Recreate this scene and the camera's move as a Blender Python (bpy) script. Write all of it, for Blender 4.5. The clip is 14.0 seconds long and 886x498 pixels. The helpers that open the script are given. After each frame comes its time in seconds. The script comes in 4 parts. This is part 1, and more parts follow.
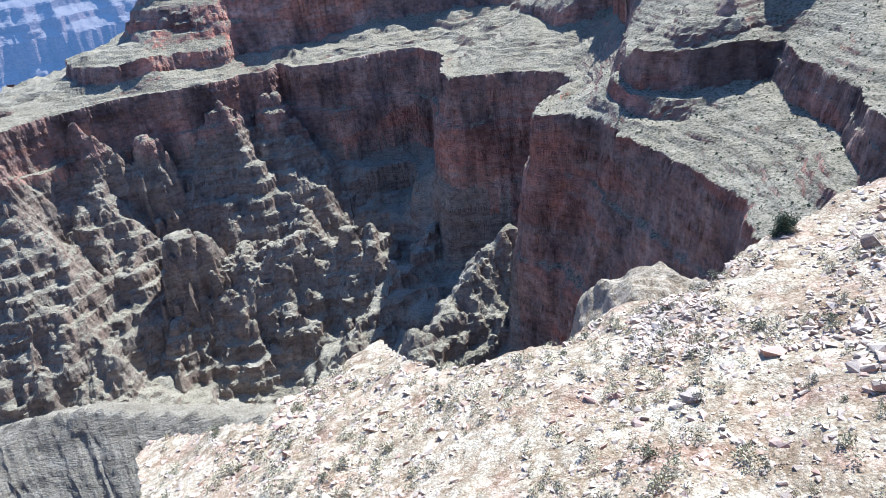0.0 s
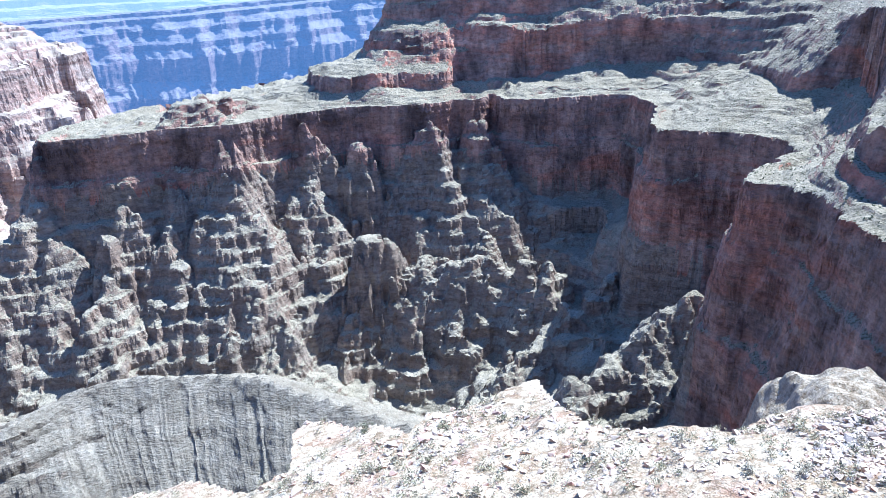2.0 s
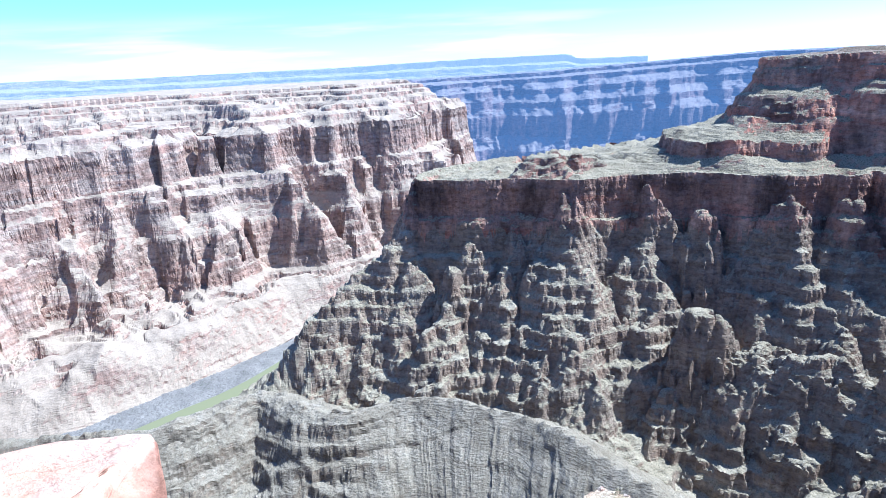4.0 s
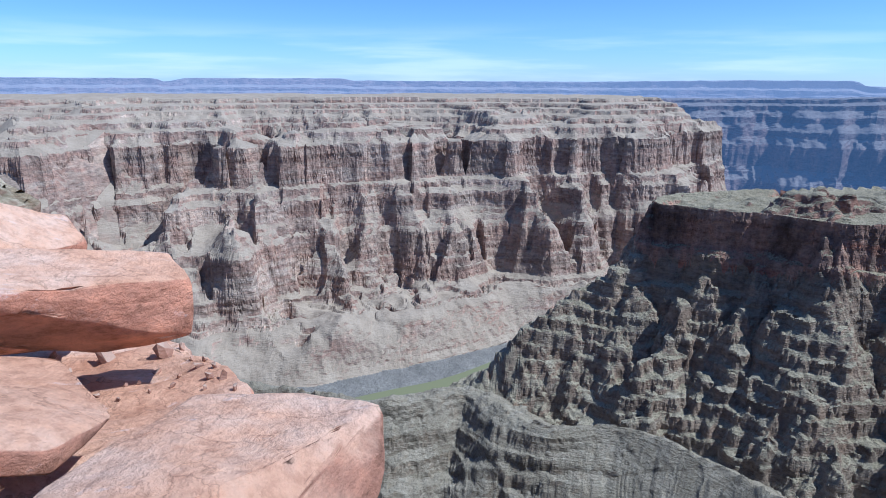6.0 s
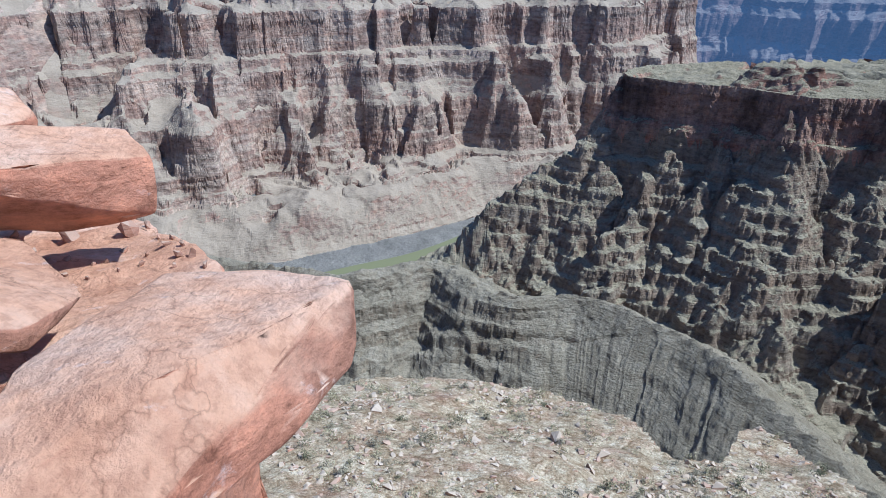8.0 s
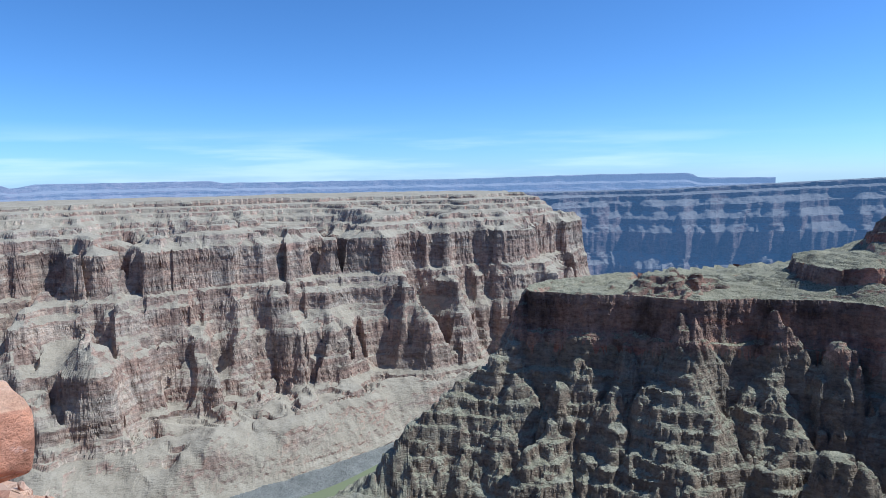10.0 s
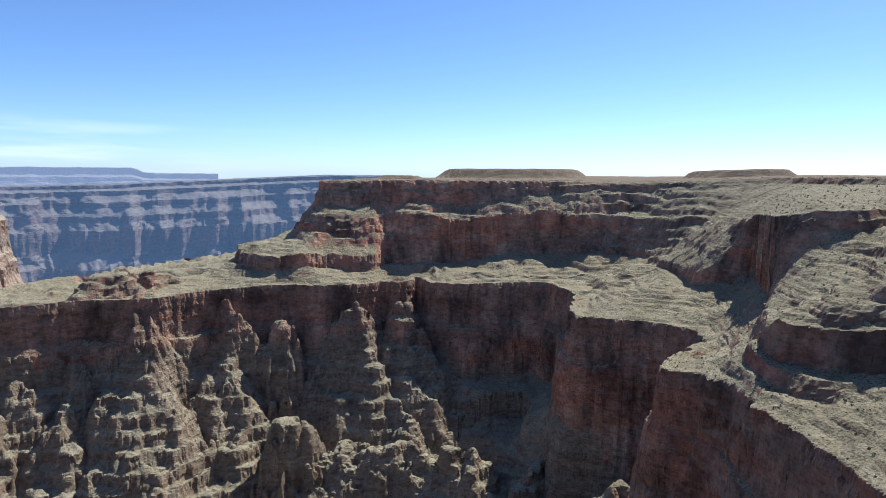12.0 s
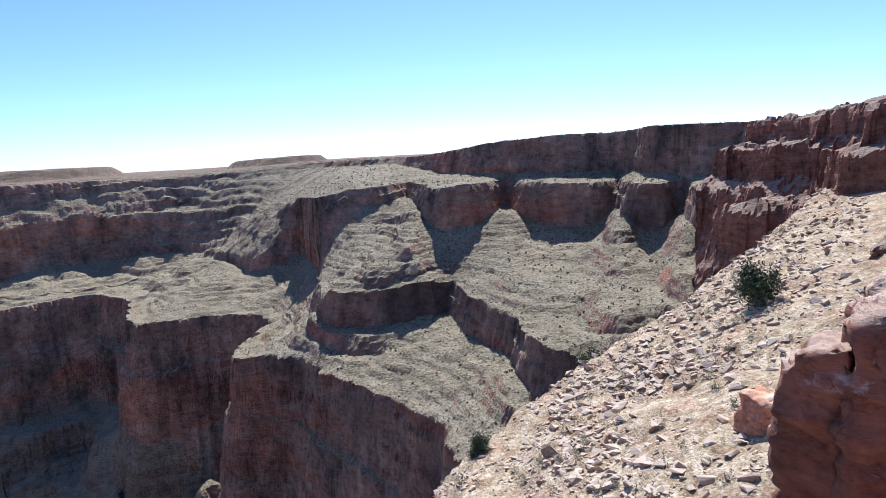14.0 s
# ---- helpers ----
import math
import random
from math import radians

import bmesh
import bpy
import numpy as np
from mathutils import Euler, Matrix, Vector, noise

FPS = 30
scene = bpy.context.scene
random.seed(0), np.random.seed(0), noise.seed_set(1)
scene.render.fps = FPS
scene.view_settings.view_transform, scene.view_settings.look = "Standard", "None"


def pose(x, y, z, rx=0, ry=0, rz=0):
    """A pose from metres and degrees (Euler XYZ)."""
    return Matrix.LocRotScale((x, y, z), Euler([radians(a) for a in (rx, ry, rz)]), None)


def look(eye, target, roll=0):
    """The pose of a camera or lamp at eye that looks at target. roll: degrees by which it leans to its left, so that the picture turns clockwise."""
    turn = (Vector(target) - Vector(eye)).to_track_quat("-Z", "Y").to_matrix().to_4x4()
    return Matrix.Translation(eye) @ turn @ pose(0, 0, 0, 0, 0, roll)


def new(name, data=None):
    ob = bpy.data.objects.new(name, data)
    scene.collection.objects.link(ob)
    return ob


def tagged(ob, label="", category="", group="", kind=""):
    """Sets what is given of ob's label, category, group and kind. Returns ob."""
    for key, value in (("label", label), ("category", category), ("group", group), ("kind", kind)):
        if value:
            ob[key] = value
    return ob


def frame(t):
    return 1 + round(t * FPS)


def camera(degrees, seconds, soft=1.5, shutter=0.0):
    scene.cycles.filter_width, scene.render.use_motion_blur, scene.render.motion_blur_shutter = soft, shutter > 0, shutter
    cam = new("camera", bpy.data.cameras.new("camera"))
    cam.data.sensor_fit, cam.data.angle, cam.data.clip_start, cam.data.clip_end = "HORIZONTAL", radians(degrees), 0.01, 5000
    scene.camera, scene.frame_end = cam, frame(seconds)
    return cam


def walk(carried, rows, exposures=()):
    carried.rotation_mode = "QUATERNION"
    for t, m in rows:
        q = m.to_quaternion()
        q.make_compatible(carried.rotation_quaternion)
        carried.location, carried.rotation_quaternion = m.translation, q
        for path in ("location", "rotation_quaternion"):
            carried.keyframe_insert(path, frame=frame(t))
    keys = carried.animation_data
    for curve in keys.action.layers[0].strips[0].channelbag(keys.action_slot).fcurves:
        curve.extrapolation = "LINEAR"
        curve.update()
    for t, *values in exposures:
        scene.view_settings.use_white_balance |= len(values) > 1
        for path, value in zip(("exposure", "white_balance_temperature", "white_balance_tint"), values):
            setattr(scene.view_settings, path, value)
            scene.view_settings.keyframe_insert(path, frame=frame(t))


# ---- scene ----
cam = camera(67.49, 14.0, 0.9)

# seconds, heading to the left of +y, pitch, roll, in degrees
PATH = [
    (0, 0, -26.52, -7.35),
    (0.5, 3.83, -25.66, -6.56),
    (1, 7.42, -24.57, -6.16),
    (1.5, 11.15, -23.42, -4.92),
    (2, 16.31, -22.15, -2.87),
    (2.5, 21.69, -20.89, 0.76),
    (3, 26.61, -20.08, -1.03),
    (3.5, 34.24, -18.56, -5.26),
    (4, 45.32, -15.78, -2.91),
    (4.2, 47.44, -15.72, -2.24),
    (6.3, 66.41, -14.61, 0.58),
    (6.5, 66.39, -15.35, 0.96),
    (7, 67.07, -20.52, 1.05),
    (7.2, 66.98, -22.95, 0.58),
    (8.25, 61.0, -24.6, 0.7),
    (9.3, 55.78, -15.64, 0.68),
    (9.5, 56.31, -11.53, 0.22),
    (10, 54.61, -6.11, -0.96),
    (10.5, 47.38, -6.32, -2.06),
    (11, 35.02, -5.55, -0.67),
    (11.5, 16.56, -4.64, 1.23),
    (12, 9.34, -6.72, 0.39),
    (12.5, -5.23, -7.58, -2.3),
    (13, -18.52, -7.72, -0.58),
    (13.5, -28.91, -8.14, -2.51),
    (14, -27.94, -8.34, -3),]


EYES = [(0, 0.08, 0.05, 0.0), (4.2, 0.02, 0.06, 0.0), (6.5, 0.0, 0.0, 0.0), (7.2, 0.0, 0.0, 0.0), (9.5, 0.016, 0.047, 0.03), (14, 0.10, 0.05, 0.02)]
EXPOSURES = [(0, 1.25, 4750, 12), (1.5, 1.5, 4550, 12), (3.2, 1.6, 4420, 12), (4.2, 1.22, 4600, 11), (6.5, 0.18, 4650, 10), (7.2, 0.25, 4750, 9), (9.5, 0.38, 4680, 6), (10.5, 0.1, 4720, 1), (11.5, 0.33, 5150, 5), (11.8, 0.43, 5400, 8), (12.2, 0.55, 5500, 10), (13, 0.71, 5300, 15), (14, 0.72, 5250, 18)]


def eye_at(t):
    """The eye drifts a few centimetres where the person stands."""
    return tuple(float(np.interp(t, [e[0] for e in EYES], [e[k] for e in EYES])) for k in (1, 2, 3))


walk(cam, [(t, look(eye_at(t), Vector(eye_at(t)) + Vector((-math.sin(radians(h)) * math.cos(radians(p)), math.cos(radians(h)) * math.cos(radians(p)), math.sin(radians(p)))), r)) for t, h, p, r in PATH], EXPOSURES)

# ---- light ----
SUN_HEADING, SUN_HEIGHT = -36.0, 52.0
world = bpy.data.worlds.new("sky")
scene.world = world
world.use_nodes = True
wn = world.node_tree
sky = wn.nodes.new("ShaderNodeTexSky")
sky.sky_type, sky.sun_disc = "NISHITA", False
sky.sun_elevation, sky.sun_rotation = radians(SUN_HEIGHT), radians(-SUN_HEADING)
sky.altitude, sky.air_density, sky.dust_density, sky.ozone_density = 1300, 0.75, 0.8, 4.5
# thin cloud low over the far plateau
way = wn.nodes.new("ShaderNodeTexCoord")
split = wn.nodes.new("ShaderNodeSeparateXYZ")
wn.links.new(way.outputs["Generated"], split.inputs[0])
stretch = wn.nodes.new("ShaderNodeVectorMath")
stretch.operation = "MULTIPLY"
wn.links.new(way.outputs["Generated"], stretch.inputs[0])
stretch.inputs[1].default_value = (2.2, 2.2, 26.0)
puff = wn.nodes.new("ShaderNodeTexNoise")
wn.links.new(stretch.outputs[0], puff.inputs["Vector"])
puff.inputs["Scale"].default_value, puff.inputs["Detail"].default_value = 1.6, 6.0


def world_range(socket, a, b, lo, hi):
    r = wn.nodes.new("ShaderNodeMapRange")
    r.interpolation_type = "SMOOTHSTEP"
    wn.links.new(socket, r.inputs[0])
    for k, v in enumerate((a, b, lo, hi)):
        r.inputs[k + 1].default_value = v
    return r.outputs[0]


def world_times(a, b):
    m = wn.nodes.new("ShaderNodeMath")
    m.operation = "MULTIPLY"
    wn.links.new(a, m.inputs[0])
    wn.links.new(b, m.inputs[1])
    return m.outputs[0]


veil = world_times(world_times(world_range(puff.outputs["Fac"], 0.44, 0.68, 0.0, 0.5), world_range(split.outputs[2], 0.085, 0.03, 0.0, 1.0)), world_range(split.outputs[0], -0.3, -0.7, 0.0, 1.0))
cloud = wn.nodes.new("ShaderNodeMix")
cloud.data_type = "RGBA"
wn.links.new(veil, cloud.inputs[0])
wn.links.new(sky.outputs[0], cloud.inputs[6])
cloud.inputs[7].default_value = (7.5, 7.6, 7.6, 1)
wn.links.new(cloud.outputs[2], wn.nodes["Background"].inputs[0])
wn.nodes["Background"].inputs[1].default_value = 0.11
sun = new("sun", bpy.data.lights.new("sun", "SUN"))
sun.data.energy, sun.data.angle, sun.data.color = 5.0, radians(0.53), (1.0, 0.87, 0.69)
sh, se = radians(SUN_HEADING), radians(SUN_HEIGHT)
sun.matrix_world = look((-math.sin(sh) * math.cos(se) * 50, math.cos(sh) * math.cos(se) * 50, math.sin(se) * 50), (0, 0, 0))

# ---- noise and shapes in numpy ----
def lattice(ix, iy, iz, seed):
    h = (ix * 374761393 + iy * 668265263 + iz * 2147483647 + seed * 1274126177) & 0xFFFFFFFF
    h = ((h ^ (h >> 13)) * 1274126177) & 0xFFFFFFFF
    h = h ^ (h >> 16)
    return (h & 0xFFFF) / 32767.5 - 1.0


def value_noise(x, y, z, seed=0):
    """Smooth noise in -1..1."""
    x, y, z = np.broadcast_arrays(np.asarray(x, float), np.asarray(y, float), np.asarray(z, float))
    fx, fy, fz = np.floor(x), np.floor(y), np.floor(z)
    ix, iy, iz = fx.astype(np.int64), fy.astype(np.int64), fz.astype(np.int64)
    u, v, w = x - fx, y - fy, z - fz
    u, v, w = u * u * (3 - 2 * u), v * v * (3 - 2 * v), w * w * (3 - 2 * w)
    total = 0.0
    for a in (0, 1):
        for b in (0, 1):
            for c in (0, 1):
                total = total + lattice(ix + a, iy + b, iz + c, seed) * (u if a else 1 - u) * (v if b else 1 - v) * (w if c else 1 - w)
    return total


def fbm(x, y, z=0.0, size=100.0, octaves=4, seed=0, gain=0.5):
    total, amp, k = 0.0, 1.0, 1.0 / size
    for n in range(octaves):
        total = total + amp * value_noise(np.asarray(x) * k + 17.3 * n, np.asarray(y) * k - 9.1 * n, np.asarray(z) * k, seed + n)
        amp, k = amp * gain, k * 2.07
    return total


def ridged(x, y, z=0.0, size=100.0, octaves=3, seed=0):
    """Crests near 1, hollows near 0."""
    total, amp, k, most = 0.0, 1.0, 1.0 / size, 0.0
    for n in range(octaves):
        total = total + amp * (1 - np.abs(value_noise(np.asarray(x) * k + 5.7 * n, np.asarray(y) * k + 3.3 * n, np.asarray(z) * k, seed + n)))
        most, amp, k = most + amp, amp * 0.5, k * 2.1
    return total / most


def at(heading, r):
    """Plan place at a heading, in degrees to the left of +y, and a distance."""
    return -np.sin(np.radians(heading)) * r, np.cos(np.radians(heading)) * r


def rounded(points, closed=True, times=2):
    """A plan line given by heading and distance, with its corners cut."""
    p = np.array([at(h, r) for h, r in points])
    for _ in range(times):
        a, b = (p, np.roll(p, -1, 0)) if closed else (p[:-1], p[1:])
        q = np.stack([a * 0.78 + b * 0.22, a * 0.22 + b * 0.78], 1).reshape(-1, 2)
        p = q if closed else np.concatenate([p[:1], q, p[-1:]])
    return p


def line_distance(x, y, line, closed=False):
    best = np.full(np.shape(x), 1e12)
    ends = np.roll(line, -1, 0) if closed else line[1:]
    for (ax, ay), (bx, by) in zip(line, ends):
        dx, dy = bx - ax, by - ay
        s = np.clip(((x - ax) * dx + (y - ay) * dy) / (dx * dx + dy * dy + 1e-9), 0, 1)
        best = np.minimum(best, (x - ax - s * dx) ** 2 + (y - ay - s * dy) ** 2)
    return np.sqrt(best)


def inside(x, y, loop):
    hit = np.zeros(np.shape(x), bool)
    for (ax, ay), (bx, by) in zip(loop, np.roll(loop, -1, 0)):
        if ay != by:
            hit ^= ((ay > y) != (by > y)) & (x < (bx - ax) * (y - ay) / (by - ay) + ax)
    return hit


def signed(x, y, loop):
    """Distance to a closed plan line, positive inside."""
    return line_distance(x, y, loop, True) * np.where(inside(x, y, loop), 1.0, -1.0)


def smooth(a, b, x):
    t = np.clip((x - a) / (b - a), 0, 1)
    return t * t * (3 - 2 * t)


def ledges(z, step, wobble, strength=0.8, tread=0.55):
    """Turns a slope into ledges with steep risers."""
    k = (z + wobble) / step
    part_ = k - np.floor(k)
    shaped = np.where(part_ < tread, part_ * 0.16, 0.16 * tread + (part_ - tread) * ((1 - 0.16 * tread) / (1 - tread)))
    return z + strength * step * (shaped - part_)


def refine(verts, tris, owner, longest, rounds=3):
    """Splits the long upright edges of a sheet, so that its cliffs carry as much relief as its terraces."""
    for _ in range(rounds):
        a, b = tris, np.roll(tris, -1, 1)
        gap = verts[a] - verts[b]
        rise = np.abs(gap[..., 2])
        mark = (rise > longest) & (rise > 0.6 * np.linalg.norm(gap, axis=2))
        if not mark.any():
            break
        keys = np.minimum(a, b).astype(np.int64) * len(verts) + np.maximum(a, b)
        split = np.unique(keys[mark])
        middle = (verts[split // len(verts)] + verts[split % len(verts)]) / 2
        at_edge = np.where(mark, len(verts) + np.searchsorted(split, keys), -1)
        verts = np.concatenate([verts, middle])
        count = mark.sum(1)
        done, owners = [tris[count == 0]], [owner[count == 0]]
        for n in (1, 2, 3):
            pick = np.flatnonzero(count == n)
            if not len(pick):
                continue
            # turn each triangle so that its first edge is marked, or, with two, its last is not
            first = np.argmax(mark[pick], 1) if n == 1 else ((np.argmin(mark[pick], 1) + 1) % 3 if n == 2 else np.zeros(len(pick), int))
            turn = (first[:, None] + np.arange(3)) % 3
            v, m = np.take_along_axis(tris[pick], turn, 1), np.take_along_axis(at_edge[pick], turn, 1)
            v0, v1, v2, m0, m1, m2 = v[:, 0], v[:, 1], v[:, 2], m[:, 0], m[:, 1], m[:, 2]
            fans = {1: [(v0, m0, v2), (m0, v1, v2)], 2: [(v0, m0, m1), (m0, v1, m1), (v0, m1, v2)], 3: [(v0, m0, m2), (m0, v1, m1), (m1, v2, m2), (m0, m1, m2)]}[n]
            for fan in fans:
                done.append(np.stack(fan, 1))
                owners.append(owner[pick])
        tris, owner = np.concatenate(done), np.concatenate(owners)
    return verts, tris, owner


def weather(verts, tris, size, seed, joints=6.0, layers=1.0):
    """Beds that stand out or lie back, upright joints and broken blocks on the cliffs of a sheet."""
    a, b, c = (verts[tris[:, k]] for k in range(3))
    face = np.cross(b - a, c - a)
    normal = np.stack([sum(np.bincount(tris[:, k], face[:, j], len(verts)) for k in range(3)) for j in range(3)], 1)
    normal /= np.linalg.norm(normal, axis=1, keepdims=True) + 1e-9
    flat = np.hypot(normal[:, 0], normal[:, 1])
    x, y, z = verts.T
    warp = z + fbm(x, y, 0, 240 * size, 2, seed) * 7 * size
    bed = sum(amp * lattice(np.floor(warp / (t * size)).astype(np.int64), np.floor(x * 0).astype(np.int64), np.floor(x * 0).astype(np.int64), seed + k) for k, (t, amp) in enumerate(((19.0, 1.7), (7.0, 1.1))))
    push = layers * bed * (0.75 + 0.5 * value_noise(x / (90 * size), y / (90 * size), 0, seed + 5))
    push = push + (ridged(x, y, z * 0.3, 26 * size, 2, seed + 7) - 0.62) * joints + fbm(x, y, z * 1.4, 9 * size, 2, seed + 9) * 1.3
    push = push * smooth(0.4, 0.85, flat) * size
    way = normal[:, :2] / (flat[:, None] + 1e-6)
    return np.column_stack([verts[:, :2] + way * push[:, None], z + fbm(x, y, 0, 9 * size, 2, seed + 11) * 0.5 * size])


def mesh_from(name, verts, quads, material, parent=None, kind="", label="", category=""):
    me = bpy.data.meshes.new(name)
    verts, quads = np.asarray(verts, np.float32), np.asarray(quads, np.int32)
    used = np.unique(quads)
    index = np.zeros(len(verts), np.int32)
    index[used] = np.arange(len(used))
    verts, quads = verts[used], index[quads]
    side = quads.shape[1]
    me.vertices.add(len(verts))
    me.vertices.foreach_set("co", verts.ravel())
    me.loops.add(quads.size)
    me.loops.foreach_set("vertex_index", quads.ravel())
    me.polygons.add(len(quads))
    me.polygons.foreach_set("loop_start", np.arange(0, quads.size, side, dtype=np.int32))
    me.polygons.foreach_set("use_smooth", np.zeros(len(quads), bool))
    me.update(calc_edges=True)
    me.materials.append(material)
    ob = new(name, me)
    if parent:
        ob.parent = parent
    return tagged(ob, label, category, "", kind)


def grid_quads(rows, cols):
    a = np.arange(rows * cols, dtype=np.int32).reshape(rows, cols)
    return np.stack([a[:-1, :-1], a[:-1, 1:], a[1:, 1:], a[1:, :-1]], -1).reshape(-1, 4)


def part(name, bm, material, parent=None, label=""):
    me = bpy.data.meshes.new(name)
    bm.to_mesh(me)
    bm.free()
    me.materials.append(material)
    ob = new(name, me)
    if parent:
        ob.parent = parent
    return tagged(ob, label)


# ---- materials ----
def nodes_of(name):
    m = bpy.data.materials.new(name)
    m.use_nodes = True
    return m, m.node_tree.nodes, m.node_tree.links


def rock(name, cliff, talus, steep=(0.50, 0.72), band=0.02, scrub=0.4, grain=1.0, bump=1.0, streak=0.5, bush=True, pebble=0.0, layer=0.42, varnish=0.5, crack=0.0):
    """Layered rock: cliffs in bands of the given colours, gentler ground of talus with scrub. grain: the size of its texture in metres."""
    m, n, l = nodes_of(name)
    cliff, talus = ([tuple(v * 0.78 for v in c) for c in row] for row in (cliff, talus))
    bsdf = n["Principled BSDF"]
    bsdf.inputs["Roughness"].default_value = 0.95
    bsdf.inputs["Specular IOR Level"].default_value = 0.15
    geo = n.new("ShaderNodeNewGeometry")

    def mapped(sx, sy, sz):
        v = n.new("ShaderNodeVectorMath")
        v.operation = "MULTIPLY"
        l.new(geo.outputs["Position"], v.inputs[0])
        v.inputs[1].default_value = (sx, sy, sz)
        return v.outputs[0]

    def tex(vec, scale, detail=5.0, rough=0.6):
        t = n.new("ShaderNodeTexNoise")
        l.new(vec, t.inputs["Vector"])
        t.inputs["Scale"].default_value, t.inputs["Detail"].default_value, t.inputs["Roughness"].default_value = scale, detail, rough
        return t.outputs["Fac"]

    def ramp(fac, stops):
        r = n.new("ShaderNodeValToRGB")
        l.new(fac, r.inputs[0])
        while len(r.color_ramp.elements) < len(stops):
            r.color_ramp.elements.new(0.5)
        for e, (p, c) in zip(r.color_ramp.elements, stops):
            e.position, e.color = p, (*c, 1)
        return r.outputs[0]

    def mix(fac, a, b, mode="MIX"):
        x = n.new("ShaderNodeMix")
        x.data_type, x.blend_type = "RGBA", mode
        for socket, value in ((x.inputs[0], fac), (x.inputs[6], a), (x.inputs[7], b)):
            if isinstance(value, (int, float)):
                socket.default_value = value
            elif isinstance(value, tuple):
                socket.default_value = (*value, 1)
            else:
                l.new(value, socket)
        return x.outputs[2]

    def ranged(fac, a, b, lo=0.0, hi=1.0):
        r = n.new("ShaderNodeMapRange")
        l.new(fac, r.inputs[0])
        for k, v in enumerate((a, b, lo, hi)):
            r.inputs[k + 1].default_value = v
        return r.outputs[0]

    g = 1.0 / grain
    bands = tex(mapped(0.0022 * g ** 0.5, 0.0022 * g ** 0.5, band * g), 1.0, 6.0, 0.65)
    count = len(cliff)
    colour = ramp(bands, [(0.32 + 0.36 * k / max(1, count - 1), c) for k, c in enumerate(cliff)])
    streaks = tex(mapped(0.05 * g, 0.05 * g, 0.006 * g), 1.0, 7.0, 0.75)
    colour = mix(streak, colour, mix(1.0, colour, ramp(streaks, [(0.3, (0.45, 0.42, 0.42)), (0.5, (1, 1, 1)), (0.72, (1.35, 1.25, 1.15))]), "MULTIPLY"))
    blot = tex(mapped(0.075 * g, 0.075 * g, 0.14 * g), 1.0, 9.0, 0.75)
    colour = mix(0.75, colour, mix(1.0, colour, ramp(blot, [(0.36, (0.42, 0.40, 0.39)), (0.5, (1, 1, 1)), (0.64, (1.4, 1.36, 1.3))]), "MULTIPLY"))
    stain = tex(mapped(0.016 * g, 0.016 * g, 0.009 * g), 1.0, 5.0, 0.6)
    colour = mix(varnish, colour, mix(1.0, colour, ramp(stain, [(0.36, (0.42, 0.40, 0.40)), (0.48, (0.95, 0.9, 0.88)), (0.54, (1.15, 0.95, 0.85)), (0.64, (1.5, 1.4, 1.3))]), "MULTIPLY"))
    patch = tex(mapped(0.02 * g, 0.02 * g, 0.02 * g), 1.0, 6.0, 0.65)
    ground = ramp(patch, [(0.3, talus[0]), (0.5, talus[1]), (0.72, talus[2])])
    fine = tex(mapped(0.35 * g, 0.35 * g, 0.35 * g), 1.0, 3.0, 0.7)
    cells = n.new("ShaderNodeTexVoronoi")
    l.new(mapped(0.21 * g, 0.21 * g, 0.21 * g), cells.inputs["Vector"])
    cells.inputs["Scale"].default_value = 1.0
    spots = ranged(cells.outputs["Distance"], 0.16, 0.30, 1.0, 0.0)
    pick = n.new("ShaderNodeSeparateColor")
    l.new(cells.outputs["Color"], pick.inputs[0])
    some = n.new("ShaderNodeMath")
    some.operation = "MULTIPLY"
    l.new(spots, some.inputs[0])
    l.new(ranged(pick.outputs[0], 0.35, 0.4), some.inputs[1])
    bushes = n.new("ShaderNodeMath")
    bushes.operation = "MULTIPLY"
    l.new(some.outputs[0], bushes.inputs[0])
    bushes.inputs[1].default_value = min(1.0, scrub * 1.6) if bush else 0.0
    ground = mix(scrub, ground, mix(1.0, ground, ramp(fine, [(0.38, (0.30, 0.33, 0.24) if bush else (0.55, 0.45, 0.42)), (0.50, (1, 1, 1)), (0.68, (1.3, 1.3, 1.25))]), "MULTIPLY"))
    ground = mix(bushes.outputs[0], ground, (0.075, 0.08, 0.045))
    stones = []
    for size in (0.5, 0.17, 0.06):
        if pebble:
            v = n.new("ShaderNodeTexVoronoi")
            l.new(mapped(size * g, size * g, size * g), v.inputs["Vector"])
            v.inputs["Scale"].default_value = 1.0
            stones.append(v)
            shade = n.new("ShaderNodeSeparateColor")
            l.new(v.outputs["Color"], shade.inputs[0])
            ground = mix(pebble, ground, mix(1.0, ground, ramp(shade.outputs[1], [(0.0, (0.68, 0.60, 0.52)), (0.3, (1, 0.97, 0.93)), (0.6, (1.08, 1.08, 1.08)), (1.0, (1.35, 1.36, 1.4))]), "MULTIPLY"))
            ground = mix(pebble, ground, mix(1.0, ground, ramp(v.outputs["Distance"], [(0.4, (1, 1, 1)), (0.8, (0.7, 0.65, 0.6))]), "MULTIPLY"))
    sep = n.new("ShaderNodeSeparateXYZ")
    l.new(geo.outputs["Normal"], sep.inputs[0])
    edge = n.new("ShaderNodeMath")
    edge.operation = "MULTIPLY_ADD"
    l.new(patch, edge.inputs[0])
    edge.inputs[1].default_value = 0.3
    add = n.new("ShaderNodeMath")
    l.new(sep.outputs[2], add.inputs[0])
    l.new(edge.outputs[0], add.inputs[1])
    edge.inputs[2].default_value = -0.15
    flat = ranged(add.outputs[0], steep[0], steep[1])
